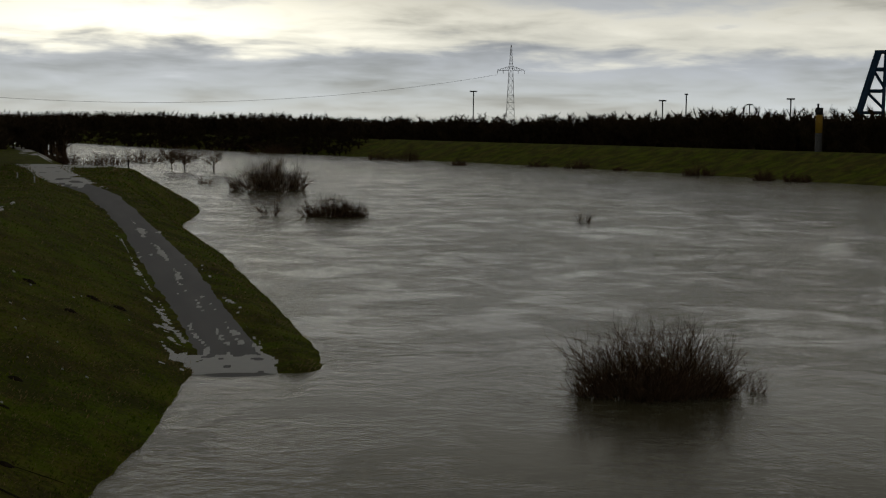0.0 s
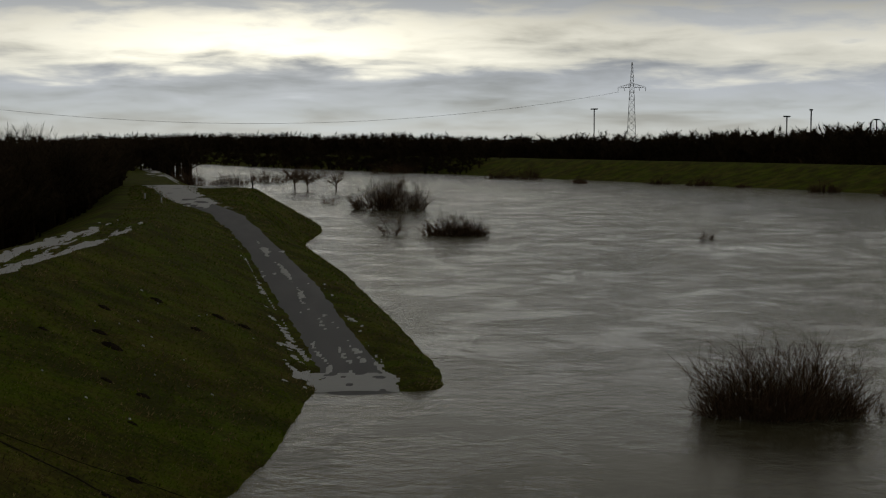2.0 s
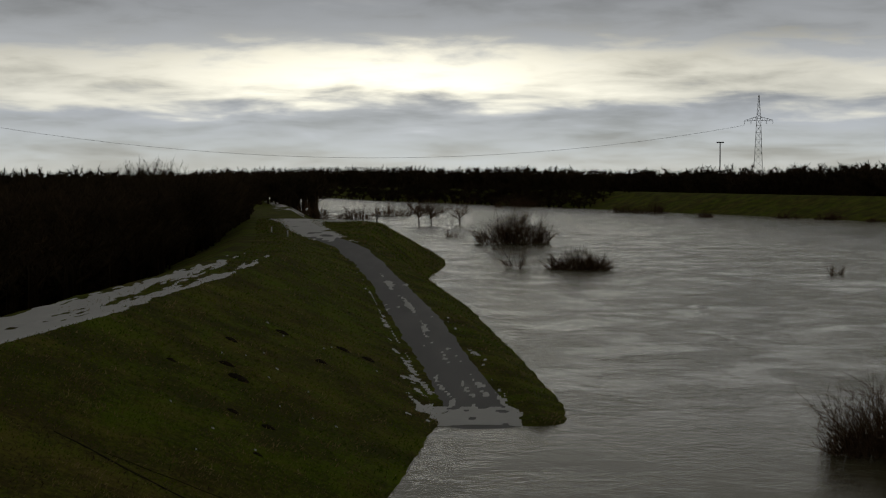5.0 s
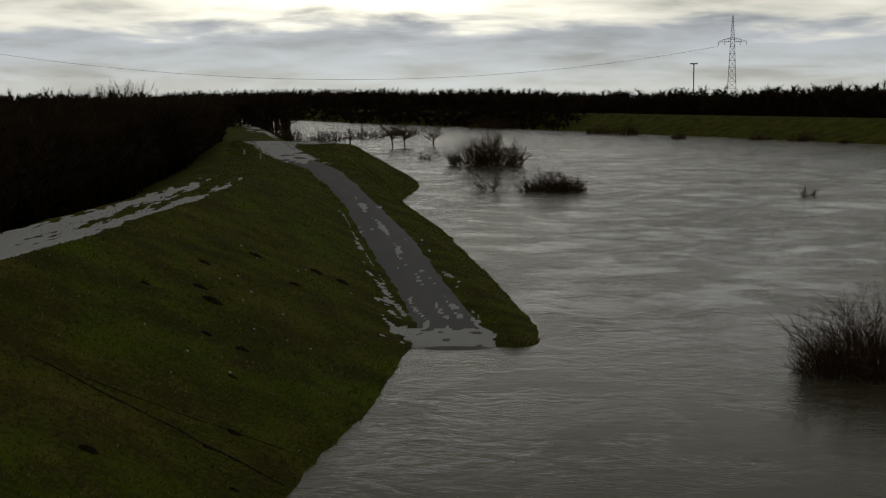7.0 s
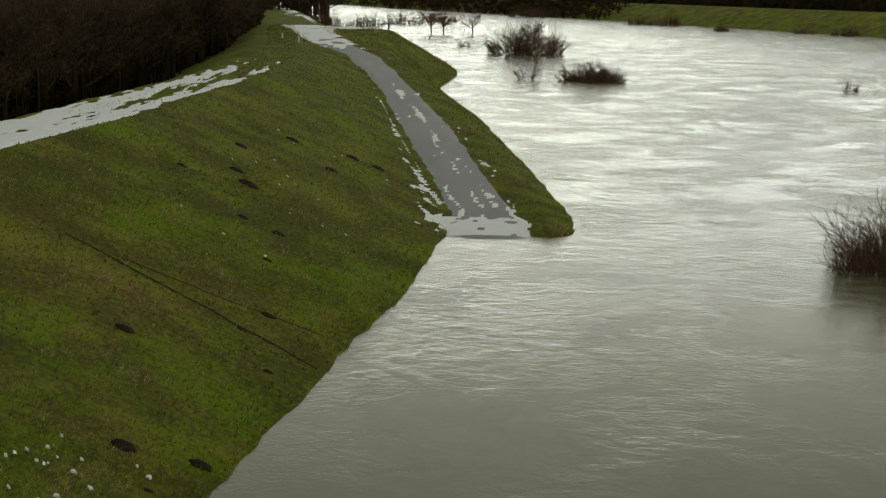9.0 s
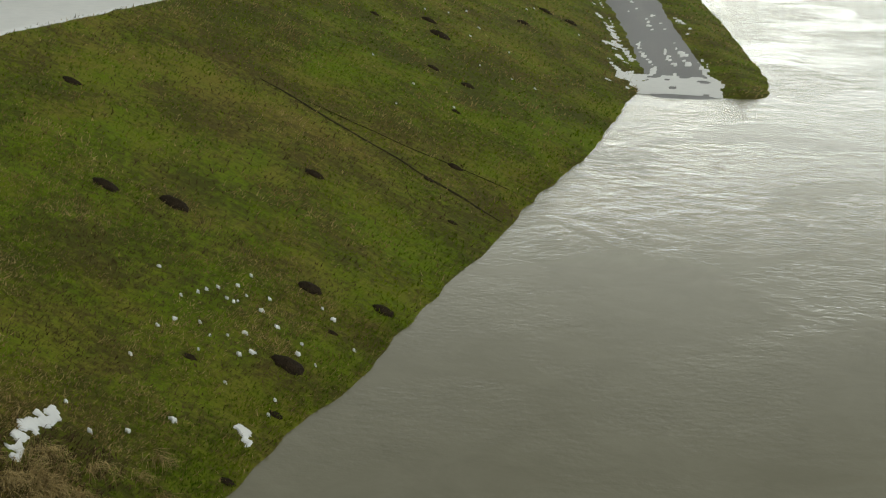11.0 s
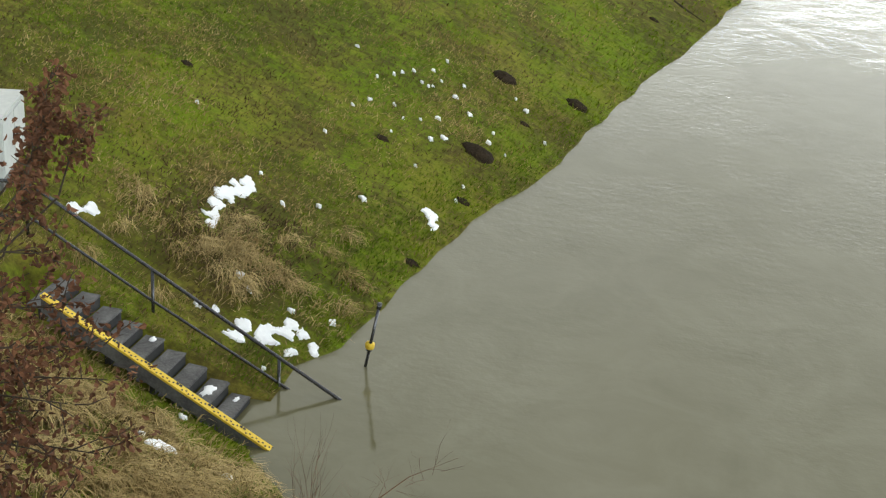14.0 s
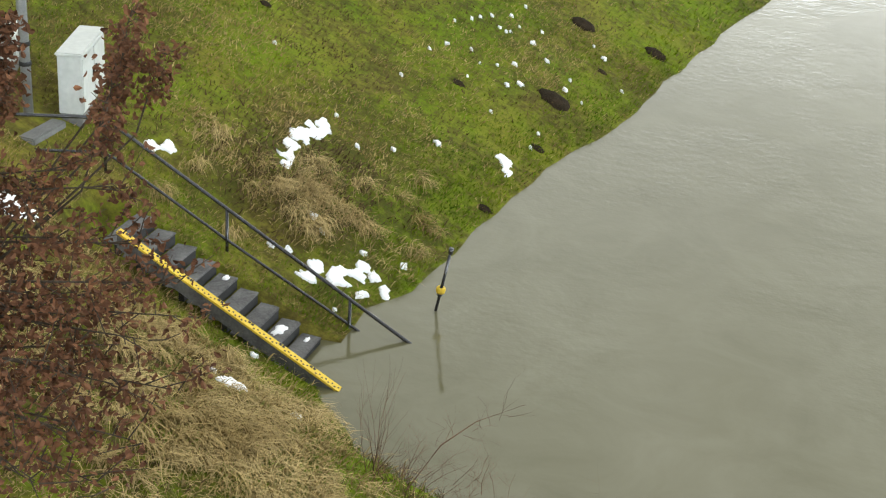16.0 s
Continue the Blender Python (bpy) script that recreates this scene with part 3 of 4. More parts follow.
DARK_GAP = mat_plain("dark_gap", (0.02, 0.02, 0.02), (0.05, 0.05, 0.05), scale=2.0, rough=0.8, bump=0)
OAK_LEAF = mat_plain("dry_oak_leaf", (0.090, 0.036, 0.018), (0.27, 0.125, 0.060), scale=2.5, fine=14.0, rough=0.75, bump=0, island=0.55, spec=0.2)
RUT = mat_plain("rut_earth", (0.014, 0.012, 0.005), (0.04, 0.034, 0.012), scale=3.0, fine=20.0, rough=0.95, bump=0.5, depth=0.03, spec=0.1)


def box(bm, x0, x1, y0, y1, z0, z1, bevel=0.0):
    vs = bmesh.ops.create_cube(bm, size=1.0)["verts"]
    for v in vs:
        v.co = Vector((x0 + (v.co.x + 0.5) * (x1 - x0), y0 + (v.co.y + 0.5) * (y1 - y0), z0 + (v.co.z + 0.5) * (z1 - z0)))
    if bevel:
        bmesh.ops.bevel(bm, geom=list({e for v in vs for e in v.link_edges}), offset=bevel, segments=2, affect="EDGES")
    return bm


def tube_part(name, points, radius, mat, parent, label="", sides=10):
    s = Soup()
    s.tube([Vector(p) for p in points], [radius] * len(points), sides)
    first, last = len(s.v) - sides * len(points), len(s.v) - sides
    s.f.append(tuple(range(first + sides - 1, first - 1, -1)))
    s.f.append(tuple(range(last, last + sides)))
    return tagged(mesh_object(name, s.v, s.f, mat, parent, True), label)


def build_stairs():
    ob = thing("stairs", -8.4, 16.6, 0.0, "worn dark concrete stairs running down the bank into the water", "stairs")
    rng = random.Random(5)
    going, rise = 0.322, 0.16
    for i in range(12):
        # the first steps are under water
        x1, top = 2.05 - i * going, -0.12 + (i - 1.6) * rise
        bm = box(bmesh.new(), x1 - going + 0.03, x1, -0.48, 0.46, top - 0.035, top, 0.008)
        for v in bm.verts:
            v.co += Vector((rng.gauss(0, 0.004), rng.gauss(0, 0.012), rng.gauss(0, 0.004)))
        step = part("step", bm, CONCRETE, ob)
        # the riser's dark colour holds its wetness and the tread's shade
        part("riser", box(bmesh.new(), x1 - 0.10, x1 - 0.012, -0.47, 0.45, top - rise - 0.03, top - 0.033), DARK_GAP, step, "wet riser, coloured dark for the shade under the tread")
    # sloping side board, and the staff gauge on top of it
    slope = 0.494
    s = Soup()
    a, b = (2.35, -0.27), (-1.47, 1.615)
    for side in (-0.60, -0.50):
        s.v += [Vector((a[0], side, a[1] - 0.24)), Vector((b[0], side, b[1] - 0.24)), Vector((b[0], side, b[1] - 0.035)), Vector((a[0], side, a[1] - 0.035))]
    s.f += [(0, 1, 2, 3), (7, 6, 5, 4), (3, 2, 6, 7), (0, 4, 5, 1), (1, 5, 6, 2), (0, 3, 7, 4)]
    part_ob = mesh_object("side_board", s.v, s.f, CONCRETE, ob)
    tagged(part_ob, "dark concrete side board")
    g = Soup()
    for y0, y1, z in ((-0.61, -0.49, 0.0),):
        g.v += [Vector((a[0], y0, a[1] - 0.03)), Vector((b[0], y0, b[1] - 0.03)), Vector((b[0], y1, b[1] - 0.03)), Vector((a[0], y1, a[1] - 0.03))]
        g.v += [p + Vector((0, 0, 0.035)) for p in g.v[-4:]]
        g.f += [(0, 1, 2, 3), (4, 7, 6, 5), (0, 4, 5, 1), (1, 5, 6, 2), (2, 6, 7, 3), (3, 7, 4, 0)]
    gauge = mesh_object("staff_gauge", g.v, g.f, YELLOW, ob)
    tagged(gauge, "yellow sloping staff gauge with black marks")
    m = Soup()
    length = a[0] - b[0]
    count = 84
    for i in range(count):
        u = (i + 0.5) / count
        x, z = a[0] - length * u, a[1] + (b[1] - a[1]) * u + 0.009
        w = 0.011
        y0, y1 = (-0.595, -0.565) if i % 2 else (-0.565, -0.535)
        if i % 10 < 2:
            y0, y1, w = -0.545, -0.500, 0.018
        m.quad(Vector((x + w, y0, z - w * slope)), Vector((x + w, y1, z - w * slope)), Vector((x - w, y1, z + w * slope)), Vector((x - w, y0, z + w * slope)))
    mesh_object("scale_mark", m.v, m.f, BLACK_MARK, gauge)["kind"] = "stuff"


build_stairs()


def build_rail():
    ob = thing("handrail", -8.6, 17.63, 0.0, "black painted steel handrail with two bars beside the stairs", "railing")
    tube_part("top_bar", [(4.0, 0, -0.85), (2.36, 0, 0.0), (-0.47, 0, 1.46), (-2.30, 0, 2.41), (-2.44, -0.03, 2.46), (-2.65, -0.09, 2.465), (-3.70, -0.52, 2.46), (-5.2, -1.1, 2.46)], 0.027, BLACK_STEEL, ob)
    tube_part("lower_bar", [(4.0, 0, -1.25), (1.70, 0, -0.06), (1.55, 0, 0.02), (-0.47, 0, 0.97), (-2.26, 0, 1.87), (-2.40, -0.03, 1.93), (-2.6, -0.09, 1.94), (-3.55, -0.54, 1.96), (-5.2, -1.15, 1.96)], 0.022, BLACK_STEEL, ob)
    for x, top in ((1.46, 0.45), (-0.47, 1.45), (-2.42, 2.44)):
        base = ground_z(-8.6 + x, 17.63) - 0.25
        tube_part("post", [(x, 0, min(base, top - 1.1)), (x, 0, top)], 0.024, BLACK_STEEL, ob)
    tube_part("post", [(-4.6, -0.88, 1.2), (-4.6, -0.88, 2.45)], 0.024, BLACK_STEEL, ob)


build_rail()


def build_gauge_pole():
    ob = thing("gauge_pole", -6.22, 18.69, 0.0, "leaning dark steel pole with a yellow collar standing in the water", "pole")
    tube_part("pole", [(-0.2, 0.2, -1.0), (0, 0, 0), (0.25, -0.25, 1.12)], 0.022, BLACK_STEEL, ob)
    tube_part("cap", [(0.243, -0.243, 1.09), (0.262, -0.262, 1.18)], 0.036, BLACK_STEEL, ob)
    s = Soup()
    p, d = Vector((0.085, -0.085, 0.40)), Vector((0.22, -0.22, 1.0)).normalized()
    s.tube([p - d * 0.06, p - d * 0.03, p + d * 0.03, p + d * 0.06], [0.03, 0.07, 0.07, 0.03], 10)
    tagged(mesh_object("collar", s.v, s.f, YELLOW, ob, True), "yellow collar")
    tube_part("clamp", [p - d * 0.09, p - d * 0.055], 0.045, BLACK_STEEL, ob)


build_gauge_pole()


def build_cabinet(x, y, z, turn, w, l, h, label):
    ob = thing("cabinet", x, y, z, label, "utility cabinet", "utility cabinets")
    ob.rotation_euler = (0, 0, radians(turn))
    part("plinth", box(bmesh.new(), -w / 2 + 0.015, w / 2 - 0.015, -l / 2 + 0.015, l / 2 - 0.015, -0.5, 0.12, 0.01), PAD, ob, "grey concrete plinth")
    part("body", box(bmesh.new(), -w / 2, w / 2, -l / 2, l / 2, 0.12, h - 0.06, 0.012), CABINET, ob)
    part("roof", box(bmesh.new(), -w / 2 - 0.025, w / 2 + 0.025, -l / 2 - 0.025, l / 2 + 0.025, h - 0.06, h, 0.018), CABINET, ob, "slightly overhanging pale lid")
    for k in (-1, 1):
        door = part("door", box(bmesh.new(), w / 2 - 0.004, w / 2 + 0.014, k * l / 4 - l / 4 + 0.03, k * l / 4 + l / 4 - 0.03, 0.17, h - 0.10, 0.006), CABINET, ob)
        part("handle", box(bmesh.new(), w / 2 + 0.012, w / 2 + 0.04, -k * 0.02 + k * 0.09, k * 0.12 - k * 0.02 + 0.0, 0.55, 0.68, 0.005), DARK_GAP, door, "dark swivel handle")


build_cabinet(-12.14, 18.86, ground_z(-12.0, 18.6) - 0.03, 17.0, 0.36, 1.30, 1.07, "pale grey plastic utility cabinet on the bank")
build_cabinet(-13.3, 18.75, ground_z(-13.3, 18.75) - 0.02, 17.0, 0.30, 0.6, 0.6, "low pale grey utility cabinet behind a steel pole")


def build_steel_pole():
    z = ground_z(-12.42, 17.85)
    ob = thing("steel_pole", -12.42, 17.85, z, "grey galvanised steel pole with clamps on a concrete pad", "pole")
    tube_part("pole", [(0, 0, -0.4), (-0.02, 0, 2.0), (-0.04, 0, 4.6)], 0.075, STEEL_GREY, ob, "", 14)
    for h in (0.75, 1.05):
        tube_part("clamp", [(-0.01, 0, h), (-0.01, 0, h + 0.06)], 0.09, DARK_GAP, ob, "dark clamp band", 14)


build_steel_pole()


def build_pad():
    bm = bmesh.new()
    box(bm, -13.1, -11.95, 17.25, 18.1, 1.0, ground_z(-12.05, 17.7) + 0.06, 0.02)
    me = bpy.data.meshes.new("concrete_pad")
    bm.to_mesh(me)
    bm.free()
    me.materials.append(PAD)
    tagged(new("concrete_pad", me), "grey concrete pad at the top of the stairs", "paving", kind="structure")


build_pad()


# ---- molehills and snow lumps on the slope ----
def molehill(x, y, r, seed, flat=0.42):
    rng = random.Random(seed)
    V, F, rings, segs = [], [], 5, 14
    lobes = [rng.uniform(0.75, 1.25) for _ in range(segs)]
    for i in range(rings):
        q = 1 - i / rings
        for k in range(segs):
            a = 2 * math.pi * k / segs
            rr = r * q * (0.6 * lobes[k] + 0.4) * rng.uniform(0.92, 1.08)
            px, py = rr * math.cos(a) * 1.3, rr * math.sin(a)
            V.append((px, py, ground_z(x + px, y + py) - ground_z(x, y) + r * flat * (1 - q * q) * rng.uniform(0.8, 1.2) - (0.05 if i == 0 else 0)))
    V.append((0, 0, r * flat))
    for i in range(rings - 1):
        F += [(i * segs + k, i * segs + (k + 1) % segs, (i + 1) * segs + (k + 1) % segs, (i + 1) * segs + k) for k in range(segs)]
    F += [((rings - 1) * segs + k, (rings - 1) * segs + (k + 1) % segs, len(V) - 1) for k in range(segs)]
    ob = mesh_object("molehill", V, F, EARTH, None, True)
    ob.location = (x, y, ground_z(x, y))
    tagged(ob, "dark crumbly molehill on the grass slope", "molehill", "molehills")


HILLS = [(-6.85, 26.97, 0.34), (-7.34, 30.73, 0.30), (-5.85, 31.42, 0.26), (-8.38, 25.64, 0.13), (-6.48, 29.16, 0.11), (-6.68, 22.3, 0.14), (-6.6, 25.1, 0.13), (-13.27, 27.83, 0.26), (-12.06, 31.13, 0.3), (-10.71, 31.83, 0.34), (-8.89, 37.55, 0.27), (-6.07, 43.51, 0.24), (-6.48, 41.27, 0.16), (-14.78, 36.1, 0.24), (-10.28, 65.58, 0.3)]
HILLS += [(-9.62, 60.07, 0.3), (-8.92, 58.51, 0.42), (-8.97, 72.95, 0.34), (-6.99, 52.72, 0.25), (-6.71, 68.49, 0.3), (-6.25, 75.0, 0.34), (-4.98, 75.01, 0.34), (-8.28, 53.14, 0.2), (-11.25, 57.26, 0.2), (-6.84, 48.88, 0.16), (-5.41, 38.68, 0.14), (-11.78, 24.42, 0.12)]
for k, (hx, hy, hr) in enumerate(HILLS):
    molehill(hx, hy, hr * 0.85, 100 + k)


def snow_lump(s, rng, x, y, r, h):
    segs = 13
    base = len(s.v)
    lobes = [rng.uniform(0.35, 1.0) * (1.55 if rng.random() < 0.3 else 1.0) for _ in range(segs)]
    for q, up in ((1.0, -0.02), (0.9, 0.7), (0.5, 1.0)):
        for k in range(segs):
            a = 2 * math.pi * k / segs
            px, py = x + r * q * lobes[k] * math.cos(a), y + r * q * lobes[k] * math.sin(a)
            s.v.append(Vector((px, py, ground_z(px, py) + (h * up if up > 0 else -0.03) + 0.02)))
    s.v.append(Vector((x, y, ground_z(x, y) + h + 0.02)))
    for i in range(2):
        s.f += [(base + i * segs + k, base + i * segs + (k + 1) % segs, base + (i + 1) * segs + (k + 1) % segs, base + (i + 1) * segs + k) for k in range(segs)]
    s.f += [(base + 2 * segs + k, base + 2 * segs + (k + 1) % segs, len(s.v) - 1) for k in range(segs)]


SNOWY = []


def snow_patch(spots, label, seed):
    def inside(x, y):
        best = max(1.0 - math.hypot(x - a, y - b) / r for a, b, r in spots)
        return best + 0.6 * fbm(x, y, 5.5, seed * 3.0) > 0.26

    SNOWY.extend((a, b, r * 0.85) for a, b, r in spots)
    xs, ys, m = [p[0] for p in spots], [p[1] for p in spots], max(p[2] for p in spots) * 1.6
    ob = snow_sheet("snow_patch", label, inside, min(xs) - m, max(xs) + m, min(ys) - m, max(ys) + m, 0.025, 0.025, 0.03)
    ob["kind"] = "thing"
    tagged(ob, group="snow patches")


snow_patch([(-9.45, 21.85, 0.23), (-9.52, 21.55, 0.28), (-9.58, 21.2, 0.23), (-9.56, 20.85, 0.21), (-9.47, 20.5, 0.21), (-9.42, 20.3, 0.13)], "curved patch of old snow in straw grass", 1)
snow_patch([(-8.05, 18.2, 0.21), (-8.0, 18.5, 0.21), (-7.75, 18.5, 0.28), (-7.55, 18.75, 0.21), (-7.5, 18.98, 0.17)], "patch of melting snow beside the handrail", 2)
snow_patch([(-7.24, 18.9, 0.17), (-7.1, 18.82, 0.13), (-7.05, 18.7, 0.11), (-7.3, 18.5, 0.13)], "patch of melting snow at the water's edge", 3)
snow_patch([(-6.93, 24.05, 0.21), (-6.83, 23.95, 0.13), (-6.75, 23.75, 0.18)], "small patch of snow near the shore", 4)
snow_patch([(-10.73, 18.98, 0.18), (-10.95, 18.8, 0.13)], "small patch of snow on the slope", 5)
snow_patch([(-11.4, 15.8, 0.42), (-11.15, 15.65, 0.31), (-11.6, 15.5, 0.35)], "patch of grey snow under the oak", 6)
snow_patch([(-7.3, 14.2, 0.17), (-7.15, 14.22, 0.12)], "small strip of snow in dry grass", 7)


def step_snow(x, y, z, r, seed):
    """A thin wet rag of snow left on a tread."""
    rng = random.Random(seed)
    V, F, segs = [], [], 16
    lobes = [rng.uniform(0.55, 1.1) for _ in range(segs)]
    for q, up in ((1.0, 0.002), (0.85, 0.018), (0.4, 0.026)):
        V += [(x + r * 0.55 * q * lobes[k] * math.cos(6.2832 * k / segs), y + r * q * lobes[k] * math.sin(6.2832 * k / segs), z + up) for k in range(segs)]
    for i in range(2):
        F += [(i * segs + k, i * segs + (k + 1) % segs, (i + 1) * segs + (k + 1) % segs, (i + 1) * segs + k) for k in range(segs)]
    F.append(tuple(range(2 * segs, 3 * segs)))
    tagged(mesh_object("snow_patch", V, F, SNOW, None, True), "thin rag of wet snow on a concrete step", "snow", "snow on the steps")


step_snow(-7.80, 16.72, 0.264, 0.19, 1)
step_snow(-8.74, 16.95, 0.744, 0.09, 2)
step_snow(-7.46, 16.9, 0.104, 0.08, 3)


def snow_crumbs():
    rng = random.Random(21)
    s = Soup()
    spots = [(-9.43, 22.33), (-8.82, 21.85), (-8.39, 22.41), (-7.93, 23.35), (-6.71, 24.96), (-8.72, 18.36), (-8.5, 18.43), (-7.61, 19.28), (-7.06, 19.55), (-7.43, 17.78), (-7.51, 14.24), (-7.72, 15.76), (-6.4, 14.25), (-8.51, 19.4), (-8.28, 19.19), (-9.21, 24.79), (-9.02, 26.68), (-8.37, 28.43), (-7.83, 27.43), (-6.8, 27.53), (-6.84, 27.99)]
    spots += [(-5.95, 28.83), (-7.68, 26.49), (-7.52, 26.8), (-7.41, 28.2), (-7.81, 28.61), (-6.59, 29.79), (-11.07, 23.35), (-8.93, 28.43), (-8.8, 28.78), (-9.02, 28.16), (-8.54, 29.32), (-8.46, 30.05)]
    for x, y in spots:
        snow_lump(s, rng, x, y, rng.uniform(0.035, 0.08), 0.035)
    for _ in range(16):
        snow_lump(s, rng, -8.0 + rng.gauss(0, 0.9), 27.6 + rng.gauss(0, 1.5), rng.uniform(0.025, 0.05), 0.03)
    for _ in range(18):
        y = rng.uniform(45, 75)
        snow_lump(s, rng, crest_x(y) + rng.uniform(4, 10.5), y, rng.uniform(0.03, 0.06), 0.03)
    tagged(mesh_object("snow_crumbs", s.v, s.f, SNOW, None, True), "small crumbs of snow scattered on the grass", "snow", kind="stuff")


snow_crumbs()


def rut(points, w, seed):
    rng = random.Random(seed)
    V, F = [], []
    n_steps = 60
    xs, ys = [p[0] for p in points], [p[1] for p in points]
    ts = np.linspace(0, 1, len(points))
    for i in range(n_steps + 1):
        x, y = float(np.interp(i / n_steps, ts, xs)), float(np.interp(i / n_steps, ts, ys))
        hw = w * (0.5 + 0.5 * rng.random()) * min(1.0, 0.25 + 6 * min(i, n_steps - i) / n_steps)
        for k, lift in ((-1, 0.0), (-0.4, 0.016), (0.4, 0.016), (1, 0.0)):
            V.append((x, y + hw * k, ground_z(x, y + hw * k) + lift + 0.004))
    for i in range(n_steps):
        F += [(i * 4 + j, i * 4 + j + 1, i * 4 + j + 5, i * 4 + j + 4) for j in range(3)]
    tagged(mesh_object("rut", V, F, RUT, None, True), "narrow dark rut running down the grass slope", "rut", kind="structure")


RUT_X, RUT_Y = (-11.9, -10.16, -8.23, -6.64, -5.45, -4.3), (43.2, 42.6, 42.12, 41.45, 41.08, 40.5)
rut(list(zip(RUT_X, RUT_Y)), 0.11, 1)
rut([(-10.4, 43.1), (-9.3, 43.2), (-7.79, 43.3), (-6.06, 43.6), (-4.45, 43.63)], 0.03, 2)


# ---- grass ----
def straw_zone(x, y):
    f = fbm(x * 0.7, y, 0.5, 11.0)
    for cx, cy, r in ((-8.7, 20.3, 1.4), (-9.6, 19.5, 1.2), (-7.6, 14.0, 1.9), (-6.0, 13.6, 1.2), (-8.0, 19.6, 0.9), (-8.6, 12.2, 2.6), (-6.6, 11.8, 2.2), (-7.6, 14.9, 1.0), (-9.2, 14.6, 1.6), (-6.6, 14.4, 1.0)):
        f += 0.7 * math.exp(-((x - cx) ** 2 + (y - cy) ** 2) / (r * r))
    # a green strip of fresh grass under the stairs
    return f - 0.9 * math.exp(-((y - 15.55) / 0.3) ** 2) * (-10.0 < x < -6.0)


def build_grass():
    rng = random.Random(31)
    green, straw, thatch = Soup(), Soup(), Soup()
    for y0, y1, count, size, width in ((9.0, 20, 84000, 0.9, 0.010), (20, 32, 80000, 0.9, 0.013), (32, 50, 26000, 1.1, 0.022), (50, 82, 16000, 1.2, 0.034), (82, 150, 9000, 1.4, 0.055), (150, 212, 7000, 2.0, 0.08)):
        for _ in range(count):
            y = rng.uniform(y0, y1)
            if y < 62:
                lo, hi = max(crest_x(y) - 0.3, -0.50 * y - 4.5), path_left(y)
                x = rng.uniform(lo, hi)
            else:
                lo, hi = crest_x(y) - 3.0, shore_far(y)
                x = rng.uniform(lo, hi)
                if path_left(y) + 0.1 < x < path_right(y) - 0.1:
                    continue
            if -10.6 < x < -6 and 15.95 < y < 17.2:
                continue
            if -13.2 < x < -11.9 and 17.2 < y < 18.2:
                continue
            if y < 25 and any((x - a) ** 2 + (y - b) ** 2 < r * r for a, b, r in SNOWY):
                continue
            if 39.5 < y < 44 and -12 < x < -4.3 and (abs(y - float(np.interp(x, RUT_X, RUT_Y))) < 0.13 or (x > -10.4 and abs(y - 43.2 - 0.07 * max(0, x + 9)) < 0.05)):
                continue
            bare = fbm(x * 0.8, y, 0.55, 20.0)
            worn = y < 44 and bare > -0.03 and rng.random() < min(0.92, 4.0 * (bare + 0.03))
            if worn and rng.random() < 0.55:
                continue
            z = ground_z(x, y)
            if z < 0.015:
                continue
            f = straw_zone(x, y) + rng.gauss(0, 0.24)
            dry = f > table(y, (28, 0.17), (36, 0.30), (60, 0.36))
            dry = dry or rng.random() < table(y, (24, 0.42), (32, 0.30), (40, 0.14))
            lush = z < 0.55 and y < 62 and rng.random() < 0.75
            dry = (dry or worn) and not lush
            tall = (0.11 + 0.10 * min(1.0, max(0.0, f - 0.35))) if dry else 0.085
            if z < 0.35 and y < 60:
                tall *= 1.4
            l = tall * size * rng.uniform(0.5, 1.2)
            a = rng.uniform(0, 6.283)
            lean = Vector((0.55 + rng.gauss(0, 0.5), rng.gauss(0, 0.55), 0.62 if dry else 0.85)).normalized() * l
            w = Vector((math.cos(a), math.sin(a), 0)) * width * (0.6 + 0.6 * rng.random())
            p = Vector((x, y, z - 0.01))
            s = thatch if worn and not lush else straw if dry else green
            if dry and f > 0.6 and y < 24:
                mid = p + lean * 0.6 + Vector((0, 0, l * 0.12))
                tip = p + lean * 1.15 + Vector((0.10 * l, 0, -0.30 * l))
                s.v += [p - w, p + w, mid + w * 0.7, mid - w * 0.7, tip]
                k = len(s.v) - 5
                s.f += [(k, k + 1, k + 2, k + 3), (k + 3, k + 2, k + 4)]
            else:
                s.tri(p - w, p + w, p + lean)
    tagged(mesh_object("grass", green.v, green.f, BLADE_GREEN), "short green winter grass on the dike", "grass", kind="stuff")
    tagged(mesh_object("dry_grass", straw.v, straw.f, BLADE_STRAW), "straw-coloured dry grass tussocks on the bank", "grass", kind="stuff")
    tagged(mesh_object("dead_grass", thatch.v, thatch.f, BLADE_BROWN), "flattened brown dead grass in worn patches of turf", "grass", kind="stuff")


build_grass()


